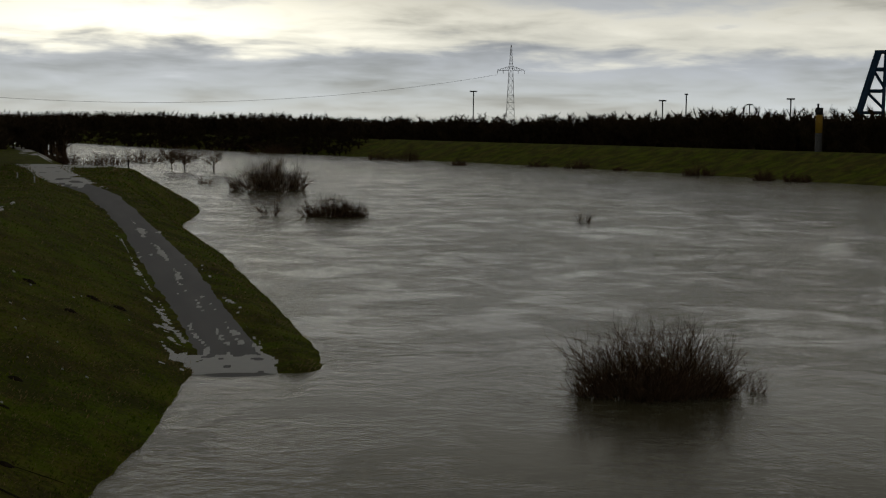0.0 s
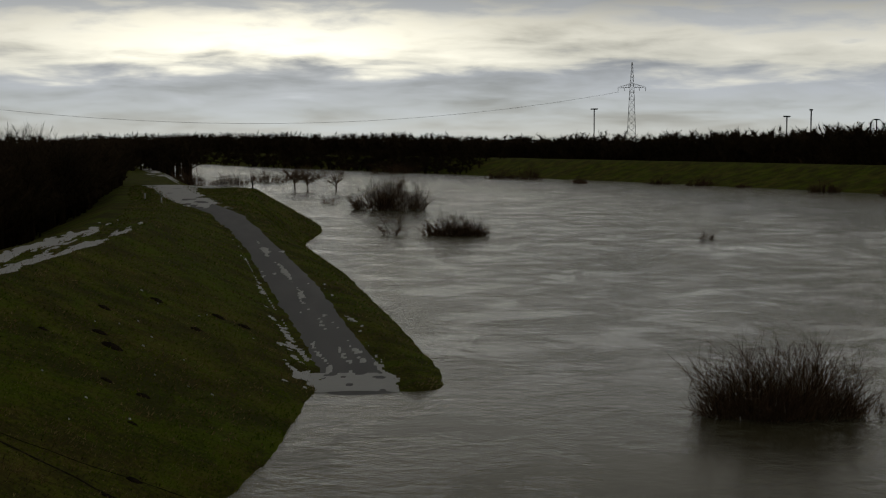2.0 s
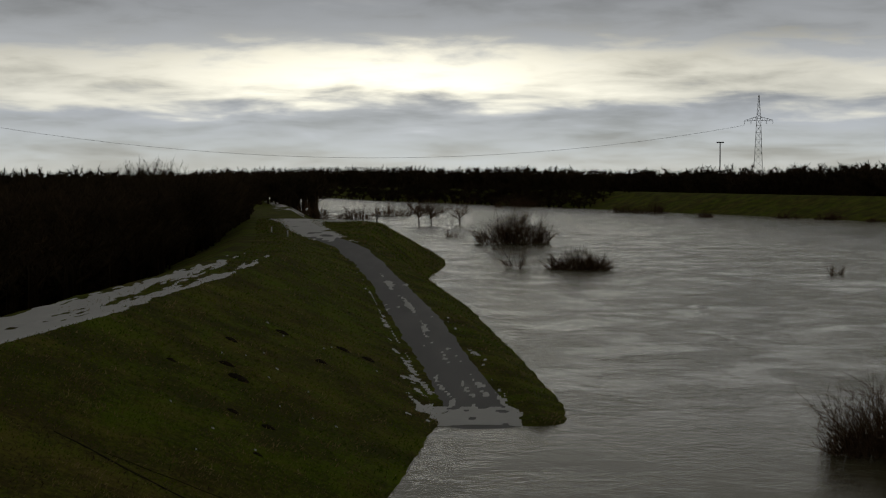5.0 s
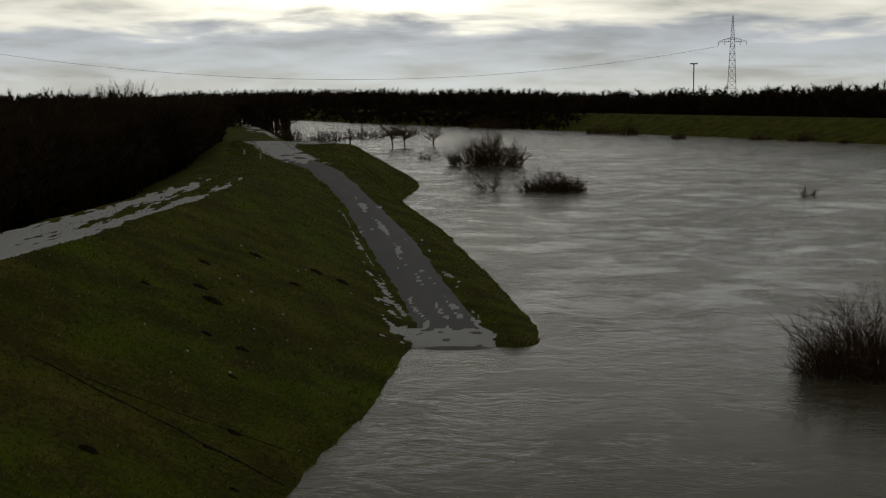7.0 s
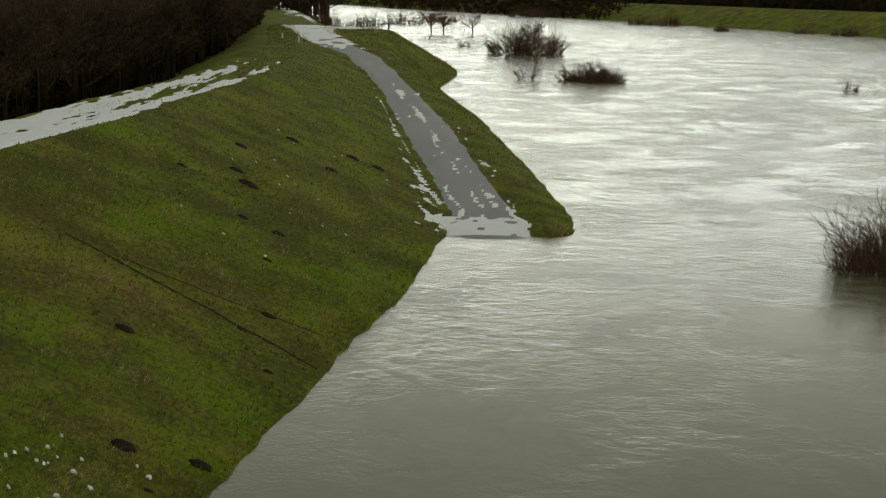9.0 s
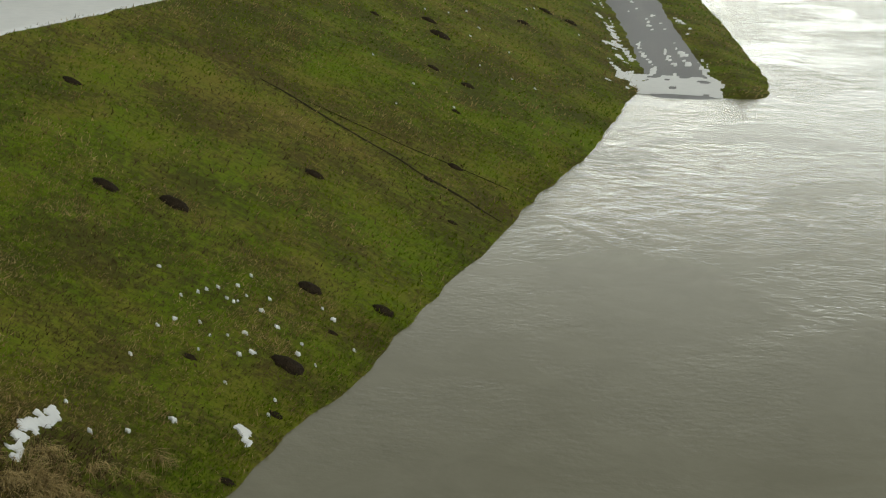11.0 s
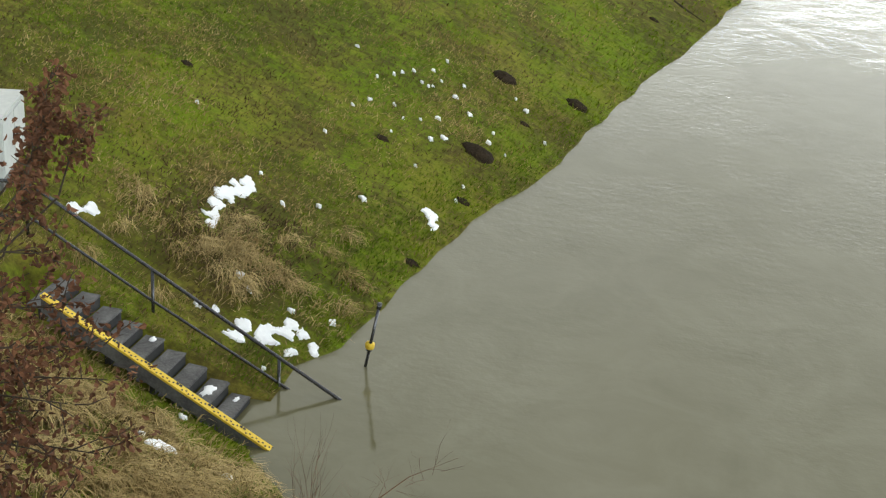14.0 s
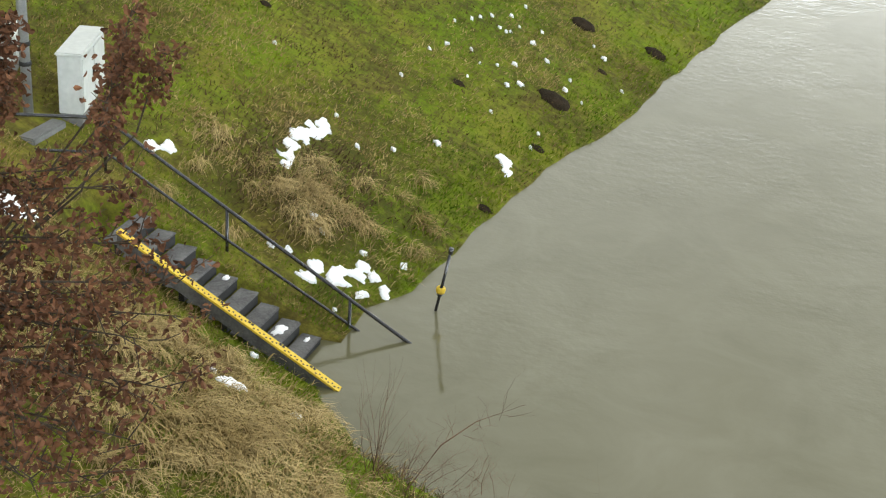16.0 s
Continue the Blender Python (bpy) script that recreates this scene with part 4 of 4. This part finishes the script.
def build_tussocks():
    """Clumps of long dead grass that droop down the slope."""
    rng = random.Random(41)
    s = Soup()
    spots = []
    for cx, cy, r, m in ((-8.6, 20.4, 1.3, 15), (-9.7, 19.5, 1.0, 8), (-8.1, 19.7, 0.9, 8), (-8.9, 18.6, 0.6, 4), (-7.9, 14.1, 1.4, 16), (-6.4, 13.6, 1.0, 13), (-8.8, 12.6, 1.6, 14), (-6.9, 12.2, 1.3, 22), (-10.2, 13.6, 1.0, 10), (-7.3, 13.2, 1.2, 26), (-6.2, 12.9, 0.8, 18), (-8.4, 14.7, 0.8, 12), (-6.7, 14.7, 0.5, 8)):
        spots += [(cx + rng.gauss(0, r * 0.6), cy + rng.gauss(0, r * 0.6)) for _ in range(m)]
    for x, y in spots:
        if 15.25 < y < 17.3 and x > -10.9 or ground_z(x, y) < 0.08 or any((x + 0.2 - a) ** 2 + (y - b) ** 2 < (r + 0.25) ** 2 for a, b, r in SNOWY):
            continue
        flow = rng.gauss(0, 0.5)
        size = rng.uniform(0.2, 0.42)
        for _ in range(52):
            p = Vector((x + rng.gauss(0, 0.09), y + rng.gauss(0, 0.09), 0))
            p.z = ground_z(p.x, p.y) - 0.02
            d = Vector((0.7 + rng.gauss(0, 0.6), flow + rng.gauss(0, 0.6), 0)).normalized()
            l = size * rng.uniform(0.6, 1.2)
            w = Vector((-d.y, d.x, 0.0)) * rng.uniform(0.003, 0.0055)
            a, b = p + d * l * 0.3 + Vector((0, 0, l * 0.5)), p + d * l * 0.75 + Vector((0, 0, l * 0.42))
            c = p + d * l * 1.05 + Vector((0, 0, l * rng.uniform(-0.25, 0.1)))
            k = len(s.v)
            s.v += [p - w, p + w, a - w, a + w, b - w * 0.8, b + w * 0.8, c]
            s.f += [(k, k + 1, k + 3, k + 2), (k + 2, k + 3, k + 5, k + 4), (k + 4, k + 5, k + 6)]
    tagged(mesh_object("grass_tussocks", s.v, s.f, BLADE_STRAW), "drooping golden tussocks of long dead grass", "grass", kind="stuff")


build_tussocks()


# ---- young oak with its brown winter leaves ----
def build_oak():
    rng = random.Random(77)
    bx, by = -9.2, 9.0
    bz = ground_z(bx, by)
    ob = thing("oak_tree", bx, by, bz, "young oak still holding its brown winter leaves", "tree")
    base = Vector((bx, by, bz))
    ends = [(-7.44, 12.45, 5.96), (-7.34, 12.20, 5.77), (-7.29, 11.90, 5.56), (-7.00, 12.25, 5.70), (-7.11, 11.44, 5.40), (-8.32, 11.67, 6.01), (-8.28, 11.60, 5.68), (-8.2, 11.5, 5.5), (-7.17, 10.93, 4.96), (-7.43, 10.69, 4.83)]
    ends += [(-6.84, 11.06, 4.81), (-7.04, 10.50, 4.49), (-6.52, 10.79, 4.42), (-6.10, 10.75, 4.14), (-5.91, 10.59, 3.92), (-7.01, 9.83, 4.24), (-6.53, 10.03, 4.04), (-6.03, 10.11, 3.90), (-6.49, 9.42, 3.92), (-6.01, 9.60, 3.73)]
    ends += [(-5.63, 9.89, 3.62), (-6.45, 8.86, 3.69), (-6.04, 9.03, 3.55), (-5.64, 9.33, 3.42), (-6.06, 8.49, 3.43), (-5.65, 8.81, 3.30), (-7.9, 11.7, 4.1), (-7.4, 12.0, 3.8), (-7.3, 11.1, 3.6), (-6.95, 11.9, 3.4)]
    ends += [(-6.8, 11.0, 3.2), (-6.7, 9.8, 3.0), (-6.5, 9.1, 2.9), (-6.9, 10.5, 2.9), (-7.7, 10.9, 3.6)]
    s = Soup()
    spine = [Vector((0, 0, -0.3)), Vector((0.1, 0.1, 1.0)), Vector((0.0, 0.3, 2.2)), Vector((0.15, 0.45, 3.3)), Vector((0.1, 0.6, 4.6))]
    s.tube(spine, [0.12, 0.10, 0.08, 0.055, 0.02], 8)
    mesh_object("trunk", s.v, s.f, BARK, ob, True)
    twigs, leaves = Soup(), Soup()

    def leaf(p, size):
        d = Vector((rng.gauss(0, 1), rng.gauss(0, 1), rng.gauss(-0.5, 0.8))).normalized()
        side = d.cross(Vector((rng.gauss(0, 1), rng.gauss(0, 1), rng.gauss(0, 1)))).normalized()
        up = d.cross(side) * size * 0.16
        w = size * 0.30
        k = len(leaves.v)
        leaves.v.extend([p, p + d * size * 0.35 + side * w * 0.75 + up, p + d * size * 0.7 + side * w + up, p + d * size, p + d * size * 0.7 - side * w + up, p + d * size * 0.35 - side * w * 0.75 + up, p + d * size * 0.55])
        leaves.f.extend([(k, k + 1, k + 6), (k + 1, k + 2, k + 6), (k + 2, k + 3, k + 6), (k + 3, k + 4, k + 6), (k + 4, k + 5, k + 6), (k + 5, k, k + 6)])

    for i, e in enumerate(ends):
        tip = Vector(e) - base
        start = spine[1].lerp(spine[4], min(0.9, max(0.0, (tip.z - 1.0) / 4.0)))
        bend = tip + Vector((-0.12, -0.3, -0.75)) if i < 8 else start.lerp(tip, 0.55) + Vector((rng.gauss(0, 0.1), rng.gauss(0, 0.1), 0.12))
        if i < 8:
            start = spine[1].lerp(spine[2], i / 8)
            knee = start.lerp(bend, 0.5) + Vector((0.1, 0.1, -0.45))
            twigs.tube([start, knee, bend, tip], [0.022, 0.016, 0.011, 0.005], 5)
        else:
            twigs.tube([start, start.lerp(bend, 0.5) + Vector((rng.gauss(0, 0.1), rng.gauss(0, 0.1), rng.gauss(0, 0.12))), bend, tip], [0.026, 0.021, 0.015, 0.005], 5)
        for j in range(15):
            u = (0.72 + 0.30 * j / 14) if i < 8 else (0.45 + 0.57 * j / 14)
            p = start.lerp(bend, u / 0.55) if u < 0.55 else bend.lerp(tip, (u - 0.55) / 0.45)
            d = Vector((rng.gauss(0.25, 0.8), rng.gauss(0.1, 0.8), rng.gauss(0.1, 0.6))).normalized()
            length = rng.uniform(0.22, 0.55) * (0.42 if i < 8 else 1.0)
            q = p + d * length * 0.5 + Vector((0, 0, rng.gauss(0, 0.03)))
            r = p + d * length
            twigs.tube([p, q, r], [0.008, 0.006, 0.003], 3)
            for m in range(rng.randint(9, 19)):
                c = p.lerp(r, 0.3 + 0.75 * rng.random())
                leaf(c + Vector((rng.gauss(0, 0.06), rng.gauss(0, 0.06), rng.gauss(0, 0.05))), rng.uniform(0.06, 0.10))
    mesh_object("limb", twigs.v, twigs.f, BARK, ob)["kind"] = "stuff"
    tagged(mesh_object("foliage", leaves.v, leaves.f, OAK_LEAF, ob), "dry brown lobed leaves")["kind"] = "stuff"


build_oak()


def build_bank_shrub():
    rng = random.Random(88)
    ob = thing("bank_shrub", -5.3, 13.9, ground_z(-5.3, 13.9), "thin bare twiggy shrub on the near bank", "shrub")
    s = Soup()
    for i in range(6):
        branch(s, rng, Vector((rng.gauss(0, 0.08), rng.gauss(0, 0.08), -0.1)), Vector((rng.gauss(0.03, 0.05), rng.gauss(0.05, 0.05), 1)), rng.uniform(0.9, 1.35), 0.006, 1, -0.01, 0.25, 6)
    for i in range(74):
        branch(s, rng, Vector((0.5 + rng.gauss(0, 0.8), -0.1 + rng.gauss(0, 0.35), -0.2)), Vector((rng.gauss(0.3, 0.4), rng.gauss(0.2, 0.3), 1)), rng.uniform(0.35, 0.7), 0.0045, 2, 0.0, 0.6, 4)
    s.tube([Vector((0.5, -0.1, 0.0)), Vector((0.75, 0.3, 0.45)), Vector((1.0, 0.8, 0.55)), Vector((1.5, 1.1, 0.75))], [0.010, 0.008, 0.005, 0.002], 5)
    for i in range(9):
        branch(s, rng, Vector((0.7 + i * 0.08, 0.25 + i * 0.09, 0.45 + i * 0.02)), Vector((rng.gauss(0.3, 0.6), rng.gauss(0.2, 0.6), rng.gauss(0.5, 0.4))), rng.uniform(0.25, 0.5), 0.003, 1, 0, 0.6, 4)
    mesh_object("stem", s.v, s.f, TWIG, ob)


build_bank_shrub()


# ---- distance: pylon with cables, mast lights, tower, headframe ----
def lattice(s, corners_low, corners_high, bays, r):
    """Four legs with crossed bracing between two squares."""
    for a, b in zip(corners_low, corners_high):
        s.tube([a, b], [r, r], 4)
    ring = [[a.lerp(b, i / bays) for a, b in zip(corners_low, corners_high)] for i in range(bays + 1)]
    for lo, hi in zip(ring, ring[1:]):
        for k in range(4):
            m = (k + 1) % 4
            s.tube([lo[k], hi[m]], [r * 0.5, r * 0.5], 3)
            s.tube([lo[m], hi[k]], [r * 0.5, r * 0.5], 3)
            s.tube([hi[k], hi[m]], [r * 0.5, r * 0.5], 3)


def square(w, z):
    return [Vector((x * w, y * w, z)) for x, y in ((1, 1), (-1, 1), (-1, -1), (1, -1))]


def build_pylon():
    ob = thing("pylon", 111.0, 589.6, 1.6, "grey steel lattice power pylon with one crossarm", "pylon")
    ob.rotation_euler = (0, 0, radians(-10.7))
    s = Soup()
    lattice(s, square(2.2, 0), square(0.75, 32.0), 12, 0.13)
    mesh_object("tower", s.v, s.f, LATTICE, ob)
    s = Soup()
    lattice(s, square(0.75, 32.0), square(0.12, 41.0), 5, 0.11)
    mesh_object("peak", s.v, s.f, LATTICE, ob)
    for k in (-1, 1):
        s = Soup()
        tip = Vector((5.4 * k, 0, 31.0))
        for y in (-0.7, 0.7):
            s.tube([Vector((0.7 * k, y, 31.2)), tip], [0.12, 0.09], 4)
            s.tube([Vector((0.5 * k, y, 32.7)), tip + Vector((0, 0, 0.3))], [0.10, 0.08], 4)
            for j in range(1, 5):
                u = j / 5
                s.tube([Vector((0.7 * k, y, 31.2)).lerp(tip, u), Vector((0.5 * k, y, 32.7)).lerp(tip, u - 0.1)], [0.06, 0.06], 3)
        mesh_object("crossarm", s.v, s.f, LATTICE, ob)
        for x in (2.9, 5.3):
            tube_part("insulator", [(x * k, 0, 31.1), (x * k, 0, 29.9)], 0.09, DARK_GAP, ob, "", 6)


build_pylon()


def build_cable(x_off, z_end, sag):
    a, b = Vector((111.0 + x_off, 589.0, z_end)), Vector((-280.0, 485.0, 56.0))
    pts = []
    for i in range(61):
        u = i / 60
        p = a.lerp(b, u)
        p.z -= 4 * sag * u * (1 - u)
        pts.append(p)
    s = Soup()
    s.tube(pts, [0.06] * len(pts), 4)
    tagged(mesh_object("cable", s.v, s.f, DARK_GAP), "thin sagging power line cable", "cable", "power line cables")


build_cable(-5.3, 31.0, 24.0)


def mast(x, y, top, arm, label):
    ob = thing("floodlight_mast", x, y, 1.6, label, "light mast", "light masts")
    tube_part("pole", [(0, 0, -0.3), (0, 0, top - 1.6)], 0.20, DARK_GAP, ob, "", 6)
    part("head", box(bmesh.new(), -arm, arm, -0.3, 0.3, top - 2.0, top - 1.55, 0.05), DARK_GAP, ob, "flat lamp head")


for mx, my, mt, ma in ((90.3, 552.7, 23.7, 1.3), (134.7, 460.7, 19.5, 1.1), (141.6, 458.6, 21.5, 0.5), (159.9, 452.6, 18.5, 0.9), (167.9, 439.0, 20.1, 1.2)):
    mast(mx, my, mt, ma, "thin dark light mast above the trees")

TOWER_YELLOW = mat_plain("tower_ochre", (0.30, 0.17, 0.02), (0.42, 0.25, 0.04), scale=0.3, fine=2.0, rough=0.8, bump=0)
FRAME_BLUE = mat_plain("frame_blue", (0.010, 0.035, 0.075), (0.025, 0.065, 0.12), scale=0.2, fine=1.0, rough=0.6, bump=0)


def build_chimney():
    ob = thing("chimney", 134.6, 334.0, 1.6, "ochre yellow stack with a dark cap above the trees", "chimney")
    tube_part("base", [(0, 0, -0.5), (0, 0, 8.4)], 0.82, CONCRETE, ob, "dark concrete base", 12)
    tube_part("shaft", [(0, 0, 8.4), (0, 0, 12.6)], 0.8, TOWER_YELLOW, ob, "", 12)
    tube_part("cap", [(0, 0, 12.6), (0, 0, 14.2)], 0.9, DARK_GAP, ob, "dark cap", 12)
    tube_part("pipe", [(-0.3, 0, 14.2), (-0.3, 0, 15.1)], 0.25, DARK_GAP, ob, "", 8)


build_chimney()


def build_headframe():
    ob = thing("headframe", 203.5, 476.0, 1.6, "dark blue steel mine headframe with slanting legs", "headframe")
    ob.rotation_euler = (0, 0, radians(-24))
    for y in (-4.0, 4.0):
        tube_part("leg", [(-2.5, y, 0), (7.2, y, 34.5)], 1.5, FRAME_BLUE, ob, "", 4)
        tube_part("leg", [(9.0, y, 0), (9.6, y, 34.5)], 0.8, FRAME_BLUE, ob, "", 4)
        for z in (8, 15, 22, 29):
            tube_part("brace", [(-2.5 + 9.7 * z / 34.5, y, z), (9.2, y, z)], 0.7, FRAME_BLUE, ob, "", 4)
            tube_part("brace", [(-2.5 + 9.7 * z / 34.5, y, z), (9.2, y, z - 5.5)], 0.55, FRAME_BLUE, ob, "", 4)
    for z in (8, 15, 22, 29, 34):
        tube_part("cross_beam", [(-2.5 + 9.7 * z / 34.5, -4, z), (-2.5 + 9.7 * z / 34.5, 4, z)], 0.4, FRAME_BLUE, ob, "", 4)
    part("platform", box(bmesh.new(), 6.0, 13.0, -5, 5, 34.2, 35.0, 0.1), FRAME_BLUE, ob)


build_headframe()


def bollard(x, y, h, r, mat, label):
    ob = thing("bollard", x, y, ground_z(x, y), label, "bollard", "bollards")
    tube_part("shaft", [(0, 0, -0.2), (0, 0, h)], r, mat, ob, "", 8)
    tube_part("cap", [(0, 0, h), (0, 0, h + 0.06)], r * 1.25, mat, ob, "", 8)


bollard(-12.3, 203.0, 0.95, 0.11, DARK_GAP, "dark wooden bollard on the grassy headland")
bollard(-19.6, 150.8, 0.6, 0.07, SNOW, "short white marker post beside the path")
bollard(-17.2, 144.0, 0.5, 0.07, SNOW, "short white marker post at the ramp edge")
